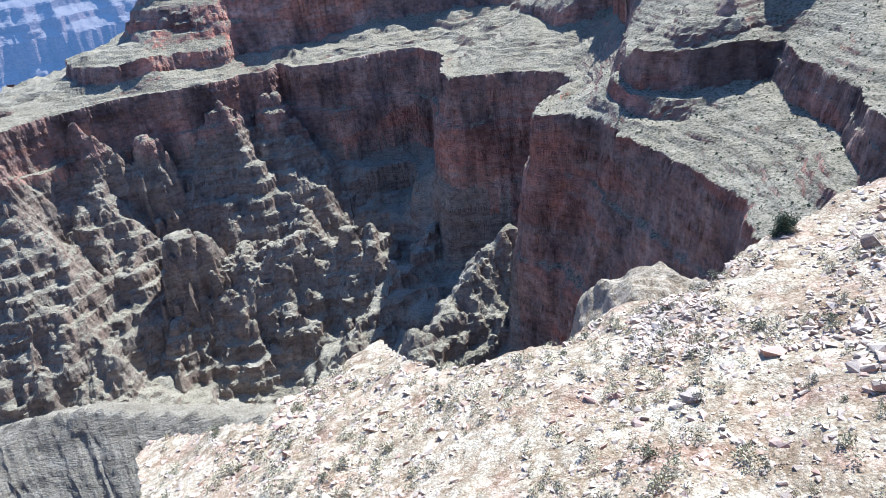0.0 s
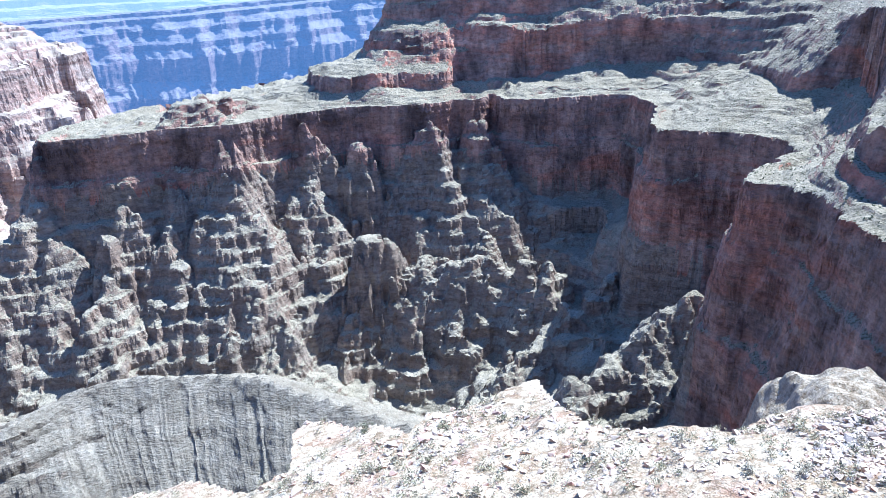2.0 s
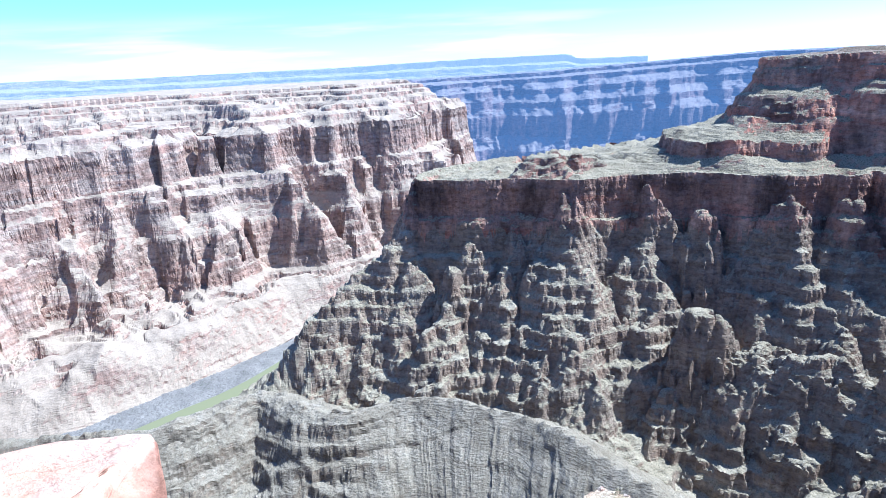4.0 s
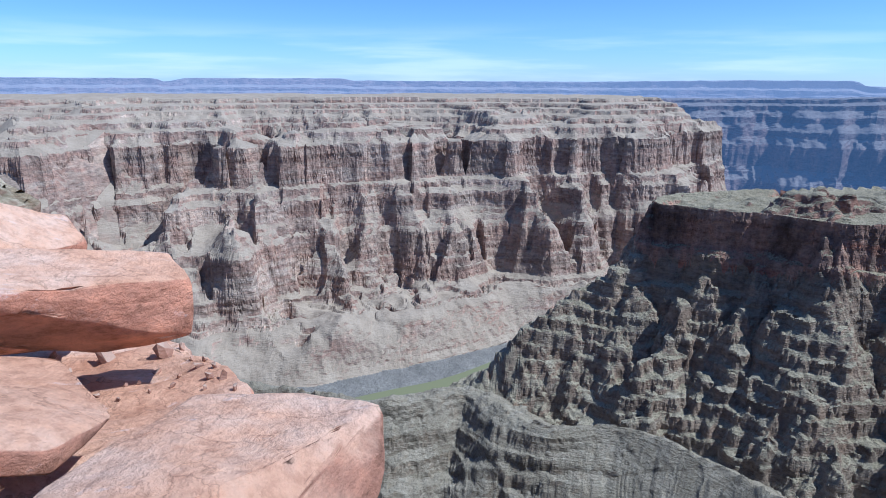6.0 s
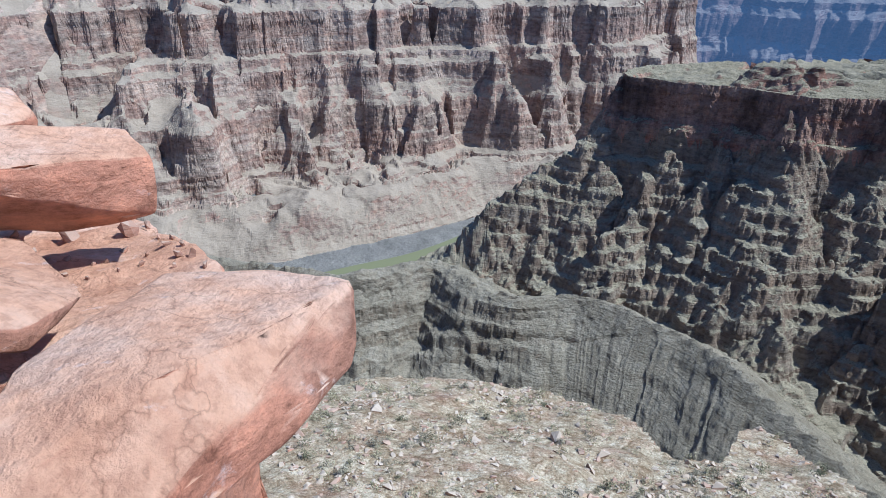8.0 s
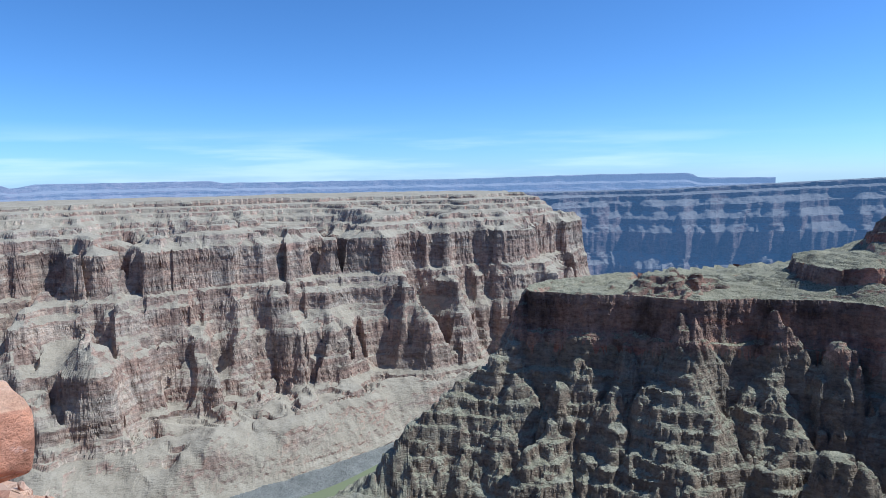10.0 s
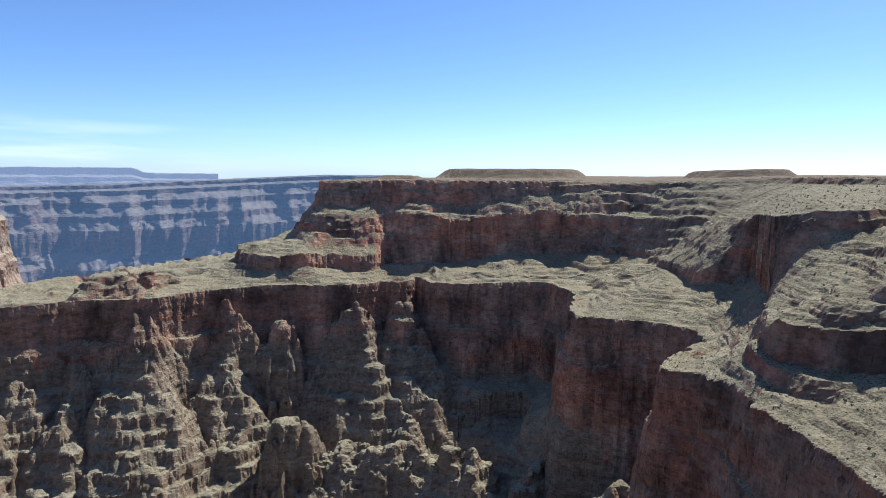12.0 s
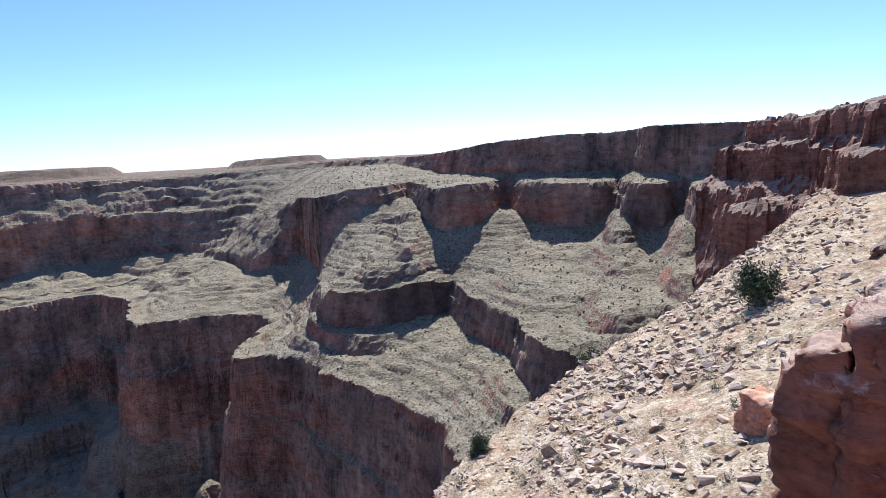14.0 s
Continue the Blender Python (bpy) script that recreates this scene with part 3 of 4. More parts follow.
    z_up = z_up - talus * 7 * (1 - ridged(x, y, 0, 130, 3, 47)) - talus * west * 26 * (1 - ridged(x, y, 0, 240, 3, 49)) + talus * (5 * fbm(x, y, 0, 70, 2, 53) + 1.2 * fbm(x, y, 0, 22, 2, 55))
    z_up = ledges(z_up, 22.0, rough * 14, talus * np.clip(0.35 + 0.2 * west + 1.1 * fbm(x, y, 0, 150, 3, 46), 0, 0.95))
    z_up = ledges(z_up, 6.5, fbm(x, y, 0, 300, 2, 48) * 5, talus * np.clip(0.65 + 0.5 * fbm(x, y, 0, 90, 2, 50), 0, 0.95))
    # the brown knob of broken ledges on the ridge's end
    for heading, rr, radius, high in ((36.3, 1555, 62, 40), (33.6, 1600, 50, 30)):
        tx, ty = at(heading, rr)
        d = np.hypot(x - tx, y - ty) * (1 + 0.35 * value_noise(x / 26, y / 26, 0, 52))
        z_up = z_up + ledges(high * smooth(radius * 1.5, radius * 0.35, d), 13.0, 2.0, 0.9, 0.6) * (d2 > 0)
    e = np.maximum(-d2, 0)
    s = ((x - WALL_A[0]) * (WALL_B - WALL_A)[0] + (y - WALL_A[1]) * (WALL_B - WALL_A)[1]) / WALL_LONG
    z_l = profile(np.maximum(e + 12 * fbm(x, y, 0, 50, 3, 54) * smooth(6, 60, e), 0), LEDGY) + 45 * (ridged(x, y, 0, 95, 3, 61) - 0.72) * smooth(40, 120, e)
    ledgy = smooth(WALL_LONG + 60, WALL_LONG - 50, s) * smooth(900, 1050, r)
    shelf = smooth(1230, 1330, r + 8 * fbm(x, y, 0, 80, 2, 66))
    e_s = np.maximum(e + crag(x, y, 71, 10) * smooth(4, 50, e), 0)
    z_s = profile(e_s, SHELF) * shelf + profile(e_s, SHEER) * (1 - shelf)
    z = np.where(d2 > 0, z_up, z_l * ledgy + (z_s + lift) * (1 - ledgy))
    below = d2 <= 0
    low = z.copy()
    low = crest_field(x, y, low, RIBS, 1.5, 75, 11)
    low = crest_field(x, y, low, CASTLES, 1.35, 85, 17)
    for heading, rr, radius, high in TOWERS:
        tx, ty = at(heading, rr)
        near = np.hypot(x - tx, y - ty) < radius + 70
        if near.any():
            nx, ny = x[near], y[near]
            d = np.hypot(nx - tx, ny - ty) * (1 + 0.3 * value_noise(nx / 12, ny / 12, 0, 77))
            low[near] = np.maximum(low[near], high + 5 * fbm(nx, ny, 0, 14, 2, 78) - np.maximum(d - radius * 0.5, 0) * 1.3 - np.maximum(d - radius * 1.0, 0) * 2.2)
    z = np.where(below, np.maximum(z, low), z)
    broken = np.clip(0.65 + 0.7 * fbm(x, y, 0, 90, 3, 80), 0.0, 1.0)
    finer = np.clip(0.5 + 0.9 * fbm(x, y, 0, 45, 2, 81), 0.0, 1.0)
    z = np.where(below, ledges(z, 29.0, fbm(x, y, 0, 200, 3, 82) * 14, 0.75 * broken, 0.64), z)
    z = np.where(below, ledges(z, 10.0, fbm(x, y, 0, 240, 3, 83) * 7, 0.55 * finer, 0.64), z)
    return z + fbm(x, y, 0, 16, 3, 91) * np.where(d0 > 0, 0.5, np.where(below, 1.4, 0.9)), d0, d2


def ridge_side(x, y):
    """The grey ridge in the canyon's depth, with one long slope on the camera's side."""
    d = coarse(lambda a, b: line_distance(a, b, crest_line), x, y)
    near = np.hypot(x, y)
    h = np.degrees(np.arctan2(-x, y))
    crest_r = np.interp(h, [c[0] for c in CREST[::-1]], [c[1] for c in CREST[::-1]])
    front = near < crest_r
    smooth_part = smooth(57, 50, h)
    rills = ridged(h * 1.3 + fbm(x, y, 0, 120, 2, 112) * 0.5 + near / 260, near / 900, 0, 1.0, 4, 111)
    z = -597 + fbm(x, y, 0, 70, 4, 101) * (8 - 4 * smooth_part) - d * np.where(front, 0.80, 0.66)
    z = z - (1 - rills) * smooth(4, 50, d) * np.where(front, 5.5, 7)
    z = z - 55 * (1 - ridged(x, y, 0, 170, 3, 117)) * smooth(15, 110, d) * front * (1 - smooth_part)
    z = z - 3.2 * np.maximum(0, 34 - h)
    strong = np.clip(0.55 + 0.6 * fbm(x, y, 0, 110, 2, 119), 0, 1) * (1 - 0.9 * smooth_part * front)
    z = ledges(z, 34, fbm(x, y, 0, 200, 3, 121) * 20, 0.75 * strong)
    return ledges(z, 11, fbm(x, y, 0, 160, 3, 123) * 12, 0.6 * strong) + fbm(x, y, 0, 14, 3, 125) * (2.2 - 1.2 * smooth_part)


FAR_STEPS = [(0, -1056), (0.135, -930), (0.142, -902), (0.18, -885), (0.184, -868), (0.239, -842), (0.248, -792), (0.258, -786), (0.265, -748), (0.277, -738), (0.284, -690), (0.294, -684), (0.300, -645), (0.406, -560), (0.414, -495), (0.46, -468), (0.463, -450), (0.512, -430), (0.528, -275), (0.60, -240), (0.604, -222), (0.684, -204), (0.690, -184), (0.77, -164), (0.774, -150), (0.858, -142), (0.862, -124), (0.985, -116), (0.99, -97), (1.0, -95)]
FAR_SLOPE = [(0, -1056), (0.135, -930), (0.30, -715), (0.41, -560), (0.53, -380), (0.60, -250), (0.70, -195), (1.0, -95)]


def far_side(x, y):
    """The wall beyond the river, from its talus fans to its rim."""
    d_rim = coarse(lambda a, b: line_distance(a, b, far_rim_line) * np.where(inside(a, b, far_rim_loop), 1, -1), x, y)
    d_base = coarse(lambda a, b: line_distance(a, b, far_base_line) * np.where(inside(a, b, far_base_loop), 1, -1), x, y)
    u0 = np.clip(d_base / np.maximum(d_base + np.maximum(-d_rim, 0), 1), 0, 1)
    deep = (ridged(x, y, 0, 640, 2, 131) - 0.65) * 0.42 + (ridged(x, y, 0, 250, 2, 134) - 0.62) * 0.22
    high_way = u0 * 300
    joints = -0.05 * smooth(0.22, 0.40, value_noise(x / 120, y / 120, high_way / 150, 137)) - 0.026 * smooth(0.2, 0.4, value_noise(x / 48, y / 48, high_way / 80, 138)) + fbm(x, y, 0, 30, 2, 141) * 0.003
    bays = -0.075 * smooth(0.15, 0.42, value_noise(x / 290, y / 290, high_way / 500, 139))
    but = deep + joints + bays
    u = np.clip(u0 + but * smooth(0.02, 0.22, u0) * smooth(1.2, 0.8, u0), 0, 1)
    high = u * 1500
    bare = smooth(-0.62, -0.3, deep * 2.0 + fbm(x, y, high, 110, 3, 145))
    bare = np.maximum(bare, smooth(0.66, 0.72, u))
    z = profile(u, FAR_STEPS) * bare + profile(u, FAR_SLOPE) * (1 - bare)
    cones = ridged(x, y, 0, 330, 2, 146) * 110 * smooth(0.0, 0.08, u) * smooth(0.18, 0.09, u)
    z = np.where(d_base <= 0, -2000, np.where(u0 >= 1, -95 + fbm(x, y, 0, 400, 3, 151) * 6, z + cones))
    strong = np.clip(0.75 + 0.5 * fbm(x, y, 0, 300, 2, 155), 0, 1) * (0.3 + 0.7 * smooth(0.42, 0.36, u)) * smooth(0.12, 0.16, u)
    z = ledges(z, 26, fbm(x, y, 0, 1500, 2, 161) * 12, 0.5 * strong)
    return ledges(z, 12, fbm(x, y, 0, 1500, 2, 163) * 8, 0.5 * strong) + fbm(x, y, 0, 36, 3, 171) * 1.5


def floor_side(x, y):
    d = coarse(lambda a, b: line_distance(a, b, river_line), x, y)
    z = -1062 + np.minimum(np.maximum(d - 45, 0) * 0.05, 7) + np.maximum(d - 260, 0) * 0.42
    low = -720 - 150 * smooth(1650, 1400, np.hypot(x, y))
    return np.minimum(z, low) + fbm(x, y, 0, 60, 3, 181) * np.where(d > 60, 2.0, 0.4)


def canyon_patch(headings, radii, size, seed, fine):
    h, r = np.meshgrid(headings, radii)
    x, y = at(h, r)
    none = np.full(x.shape, -3000.0)
    rows = len(radii) if headings[0] < 30 or headings[-1] > 200 else int((radii < 2500).sum())
    south, d0, d2 = none.copy(), none, none
    south[:rows], d0_, _ = south_side(x[:rows], y[:rows])
    d0 = none.copy()
    d0[:rows] = d0_
    stack = np.stack([south, ridge_side(x, y) if radii[0] < 100 else none, far_side(x, y) if radii[-1] > 2100 else none, floor_side(x, y)])
    owner = stack.argmax(0)
    z = stack.max(0)
    owner = np.where((owner == 0) & (d0 > 12), 4, owner)
    owner = np.where(((owner == 0) & (h < 100) & (h > -7) & (z < -352 + fbm(x, y, 0, 60, 3, 185) * 26 - 90 * smooth(14, 6, h))) | ((owner == 3) & (r < 1550)), 5, owner)
    verts = np.stack([x, y, z], -1).reshape(-1, 3)
    quads = grid_quads(*x.shape)[:, ::-1]
    owner = owner.reshape(-1)[quads[:, 0]]
    tris = np.concatenate([quads[:, [0, 1, 2]], quads[:, [0, 2, 3]]])
    owner = np.concatenate([owner, owner])
    verts, tris, owner = refine(verts, tris, owner, fine)
    return weather(verts, tris, size, seed), tris, owner


OWNERS = [("amphitheatre_cliff", m_red, "red layered canyon cliffs with grey scrub-dotted terraces"), ("shale_ridge", m_ridge, "grey-green shale ridge low in the side canyon"), ("canyon_wall", m_far, "banded canyon wall beyond the river with talus fans"), ("canyon_floor", m_gravel, "grey gravel floor along the river"), ("plateau", m_top, "scrubby reddish plateau top above the canyon"), ("canyon_ridge", m_eagle, "brown ledgy canyon ridge with lit spurs and shaded clefts")]
PATCHES = [(np.arange(-72, 8.01, 0.145), np.concatenate([np.arange(60, 480, 14), np.arange(480, 1100, 3.4), np.arange(1100, 1600, 4.2), np.arange(1600, 1880, 5.2), np.arange(1880, 2062, 26)]), 1.0, 5, 10.0),
           (np.arange(7.9, 58.05, 0.105), np.concatenate([np.arange(60, 700, 20), np.arange(700, 1050, 5.0), np.arange(1050, 1565, 2.7), np.arange(1565, 1830, 5.6), np.arange(1830, 2062, 26)]), 1.0, 5, 9.5),
           (np.arange(57.9, 92, 0.15), np.concatenate([np.arange(60, 960, 20), np.arange(960, 1320, 3.4), np.arange(1320, 2062, 20)]), 1.0, 5, 10.0),
           (np.arange(38, 112, 0.14), np.concatenate([np.arange(2054, 3250, 6.4), np.arange(3250, 4300, 11), np.arange(4300, 4860, 90)]), 1.8, 15, 19.0),
           (np.arange(-72, 38.3, 0.4), np.concatenate([np.arange(2054, 3000, 24), np.arange(3000, 4700, 90)]), 2.0, 25, 40.0),
           (np.arange(91.9, 288.1, 1.5), np.concatenate([np.arange(70, 400, 16), np.arange(400, 4600, 90)]), 1.5, 35, 60.0)]
terrace_spots = []
for headings, radii, size, seed, fine in PATCHES:
    verts, quads, owner = canyon_patch(headings, radii, size, seed, fine)
    if headings[0] < -70 and radii[0] < 100:
        corner = verts[quads]
        rise = np.ptp(corner[:, :, 2], axis=1) / np.ptp(corner[:, :, :2].sum(2), axis=1).clip(1, None)
        dist = np.linalg.norm(corner[:, 0, :2], axis=1)
        fit = np.flatnonzero((rise < 0.45) & (dist > 430) & (dist < 1900) & (corner[:, 0, 2] > -256) & ((owner == 0) | (owner == 4)))
        chance = np.random.default_rng(55)
        terrace_spots = corner[fit[chance.integers(0, len(fit), 3600)], 0]
    for k, (name, material, label) in enumerate(OWNERS):
        if (owner == k).sum() > 60:
            mesh_from(name, verts, quads[owner == k], material, None, "structure", label, "canyon")


def flat_sheet(name, line, half, z, material, label, category):
    p = np.array(line)
    t = np.gradient(p, axis=0)
    t /= np.linalg.norm(t, axis=1, keepdims=True)
    side = np.stack([-t[:, 1], t[:, 0]], 1)
    rows = np.stack([p + side * half * k for k in (-1, -0.33, 0.33, 1)], 0)
    verts = np.concatenate([rows.reshape(-1, 2), np.full((rows.shape[0] * rows.shape[1], 1), z)], 1)
    return mesh_from(name, verts, grid_quads(rows.shape[0], rows.shape[1]), material, None, "structure", label, category)


flat_sheet("river", rounded(RIVER, False, 3), 52, -1059.5, m_water, "olive green river at the canyon's bottom", "river")


def distant_wall(name, headings, r0, run, tops, base, material, label, seed, steps, depth=0.45, rows=110):
    h, u = np.meshgrid(headings, np.linspace(0, 1, rows))
    top = np.interp(h, [t[0] for t in tops], [t[1] for t in tops])
    x0, y0 = at(h, r0)
    # alcoves and spurs, wider and further out towards the foot, and sharper joints near the rim
    wave = (ridged(x0, y0, u * 150, 620, 3, seed) - 0.6) * 1.3 + (ridged(x0, y0, u * 260, 210, 3, seed + 1) - 0.6) * 0.5 + fbm(x0, y0, u * 500, 90, 3, seed + 3) * 0.10
    v = np.clip(u + 0.06 * fbm(x0, y0, 0, 500, 3, seed + 6) * smooth(0, 0.1, u) * smooth(1, 0.9, u), 0, 1)
    z = base + (top - base) * profile(v, steps)
    r = r0 + run * u - run * depth * wave * smooth(1.06, 0.5, u)
    x, y = at(h, r)
    verts = np.stack([x, y, z + fbm(x, y, 0, 60, 3, seed) * 3 * (u < 0.97)], -1).reshape(-1, 3)
    quads = grid_quads(*h.shape)[:, ::-1]
    tris = np.concatenate([quads[:, [0, 1, 2]], quads[:, [0, 2, 3]]])
    mesh_from(name, weather(verts, tris, 2.2, seed), tris, material, None, "structure", label, "canyon wall")


distant_wall("far_canyon_wall", np.arange(12, 50.5, 0.1), 4100, 700, [(12, -33), (19.4, -33), (30, -74), (36.5, -98), (43.5, -107), (54, -112)], -900, m_blue, "canyon wall far upstream, blue with a painted haze glow", 211, [(0, 0), (0.2, 0.18), (0.22, 0.26), (0.30, 0.31), (0.32, 0.40), (0.46, 0.50), (0.49, 0.66), (0.58, 0.72), (0.59, 0.76), (0.68, 0.82), (0.69, 0.86), (0.80, 0.91), (0.81, 0.945), (0.92, 0.965), (0.93, 0.99), (1, 1.0)], 0.75, 150)
distant_wall("distant_mesa", np.arange(28, 125, 0.4), 4840, 110, [(28, -30), (33.5, -26), (34.2, 8), (42, 8), (54, -8), (72.8, -9), (73.8, 6), (86, 2), (87.5, -24), (88.2, 0), (125, 0)], -150, m_mesa, "mesa on the far horizon, pale blue with a painted haze glow", 221, [(0, 0), (0.5, 0.45), (0.55, 0.6), (0.8, 0.72), (0.83, 0.98), (1, 1)], 0.3)


# scrub dotted over the terraces
def scrub_field(spots, seed):
    q = np.random.default_rng(seed)
    verts, faces = [], []
    for p in spots:
        size = q.uniform(1.0, 2.3)
        for _ in range(7):
            c = p + q.normal(size=3) * (0.35, 0.35, 0.25) * size + (0, 0, 0.45 * size)
            a, b = q.normal(size=3), q.normal(size=3)
            a, b = a / np.linalg.norm(a) * size * 0.55, b / np.linalg.norm(b) * size * 0.4
            faces.append([len(verts) + k for k in range(4)])
            verts += [c - a, c + b, c + a, c - b]
    return mesh_from("scrub", np.array(verts), np.array(faces), m_juniper, None, "stuff", "dark scrub dotted over the terraces", "scrub")


scrub_field(terrace_spots, 57)
from mathutils.bvhtree import BVHTree
# ---- the slope below the viewpoint ----
EDGE = [(-80, 60), (-62, 90), (-58, 84), (-55.9, 74), (-53.2, 64), (-47.7, 52.6), (-39.7, 45.6), (-36.7, 43), (-31.6, 37.5), (-27.1, 34.8), (-24.1, 31), (-20, 30), (-14, 30), (-11.3, 28.2), (-4.2, 28.5), (3, 31), (5.2, 33), (7.2, 36.5), (12.2, 36), (17, 35.5), (18.5, 35.7), (20.7, 32), (24, 35), (28, 39), (30.8, 41), (32.2, 39.6), (33.5, 33), (38.4, 33), (45.7, 37), (51, 40), (63, 39), (72, 37), (90, 34), (113, 32)]


def slope_height(x, y):
    h, r = np.degrees(np.arctan2(-x, y)), np.hypot(x, y)
    ux, uy = at(50, 1)
    z = -15 - 0.35 * (x * ux + y * uy)
    edge = np.interp(h, [e[0] for e in EDGE], [e[1] for e in EDGE]) + fbm(x, y, 0, 5, 3, 301) * 1.0
    over = np.maximum(r - edge, 0)
    z = z - np.minimum(over * 5, 3.5) - over * 1.4 + fbm(x, y, 0, 14, 4, 311) * 0.6 * smooth(0, 8, edge - r) + fbm(x, y, 0, 2.2, 3, 321) * 0.15
    z = ledges(z, 1.9, fbm(x, y, 0, 25, 2, 323) * 1.2, 0.5 * np.clip(fbm(x, y, 0, 9, 2, 325) + 0.2, 0, 1))
    return z


h, r = np.meshgrid(np.arange(-80, 113, 0.33), np.exp(np.linspace(math.log(4.5), math.log(125), 230)))
x, y = at(h, r)
slope = mesh_from("scree_slope", np.stack([x, y, slope_height(x, y)], -1).reshape(-1, 3), grid_quads(*x.shape)[:, ::-1], m_slope, None, "structure", "pale stony limestone slope below the viewpoint", "ground")

# the same slope under the viewpoint, and the ground rising behind it
h, r = np.meshgrid(np.arange(0, 361, 3.0), np.linspace(0.05, 4.7, 22))
x, y = at(h, r)
z = -15.05 - 0.35 * (x * at(50, 1)[0] + y * at(50, 1)[1]) + fbm(x, y, 0, 2.2, 3, 321) * 0.15
mesh_from("slope_foot", np.stack([x, y, z], -1).reshape(-1, 3), grid_quads(*x.shape)[:, ::-1], m_slope, None, "structure", "pale stony limestone slope under the viewpoint", "ground")
h, r = np.meshgrid(np.arange(111, 283, 1.5), np.linspace(4.4, 95, 110))
x, y = at(h, r)
z = -15.05 - 0.35 * (x * at(50, 1)[0] + y * at(50, 1)[1]) * smooth(60, 5, r) + 20 * smooth(8, 80, r) + fbm(x, y, 0, 14, 4, 311) * 0.6 * smooth(4, 12, r)
mesh_from("slope_behind", np.stack([x, y, z], -1).reshape(-1, 3), grid_quads(*x.shape)[:, ::-1], m_slope, None, "structure", "pale stony slope rising to the plateau", "ground")

# a grey knoll below the slope's edge
kx, ky = at(-20.8, 92)
x, y = np.meshgrid(np.arange(-24, 24.1, 0.35) + kx, np.arange(-24, 24.1, 0.35) + ky)
d = np.hypot((x - kx) * 1.0, (y - ky) * 0.8) * (1 + 0.22 * fbm(x, y, 0, 11, 3, 331))
z = -53.8 - profile(d, [(0, 0), (5, 0.8), (9, 2.6), (11, 6), (14, 9), (16, 16), (40, 60)])
z = ledges(z, 2.6, fbm(x, y, 0, 9, 3, 335) * 1.5, 0.45) + fbm(x, y, 0, 4, 4, 333) * 0.9
mesh_from("stony_knoll", np.stack([x, y, z], -1).reshape(-1, 3), grid_quads(*x.shape), m_knoll, None, "structure", "grey stony knoll below the slope", "ground")

# red ledges beside the slope
LEDGE = [(-50.5, 135), (-52.0, 112), (-53.6, 96), (-55.5, 88), (-56.5, 93), (-58, 84), (-59, 74), (-60.5, 70), (-62, 60), (-66, 52), (-74, 46), (-90, 44), (-110, 80), (-90, 160), (-60, 190)]
ledge_line = rounded(LEDGE, True, 2)


def ledge_height(x, y):
    blocks = np.round(fbm(x, y, 0, 7.5, 2, 343) * 1.8) * 1.5 + np.round(fbm(x, y, 0, 3.0, 2, 345) * 1.3) * 0.5
    d = signed(x, y, ledge_line) + fbm(x, y, 0, 18, 2, 341) * 5.0 + blocks + (ridged(x, y, 0, 16, 2, 344) - 0.6) * 6.0
    z = profile(d, [(-30, -60), (-4, -17.5), (0, -12.8), (0.7, -8.6), (5.5, -6.4), (6.2, -2.2), (10.5, -0.8), (11.2, 2.2), (15, 3.2), (30, 5), (80, 6)])
    return z + np.round(fbm(x, y, 0, 4.0, 2, 348) * 1.6) * 0.5 + fbm(x, y, 0, 1.2, 2, 349) * 0.15


h, r = np.meshgrid(np.arange(-75, -49, 0.15), np.arange(44, 150, 0.5))
x, y = at(h, r)
quads = grid_quads(*x.shape)[:, ::-1]
tris = np.concatenate([quads[:, [0, 1, 2]], quads[:, [0, 2, 3]]])
verts, tris, _ = refine(np.stack([x, y, ledge_height(x, y)], -1).reshape(-1, 3), tris, np.zeros(len(tris), int), 1.0)
mesh_from("sandstone_ledges", weather(verts, tris, 0.11, 351, 2.0, 1.7), tris, m_ledge, None, "structure", "stepped red sandstone ledges above the scree", "cliff")


# ---- boulders round the viewpoint ----
def spot(heading, up, far):
    """A place by heading, height angle and distance from the eye."""
    a, b = radians(heading), radians(up)
    return Vector((-math.sin(a) * math.cos(b) * far, math.cos(a) * math.cos(b) * far, math.sin(b) * far))


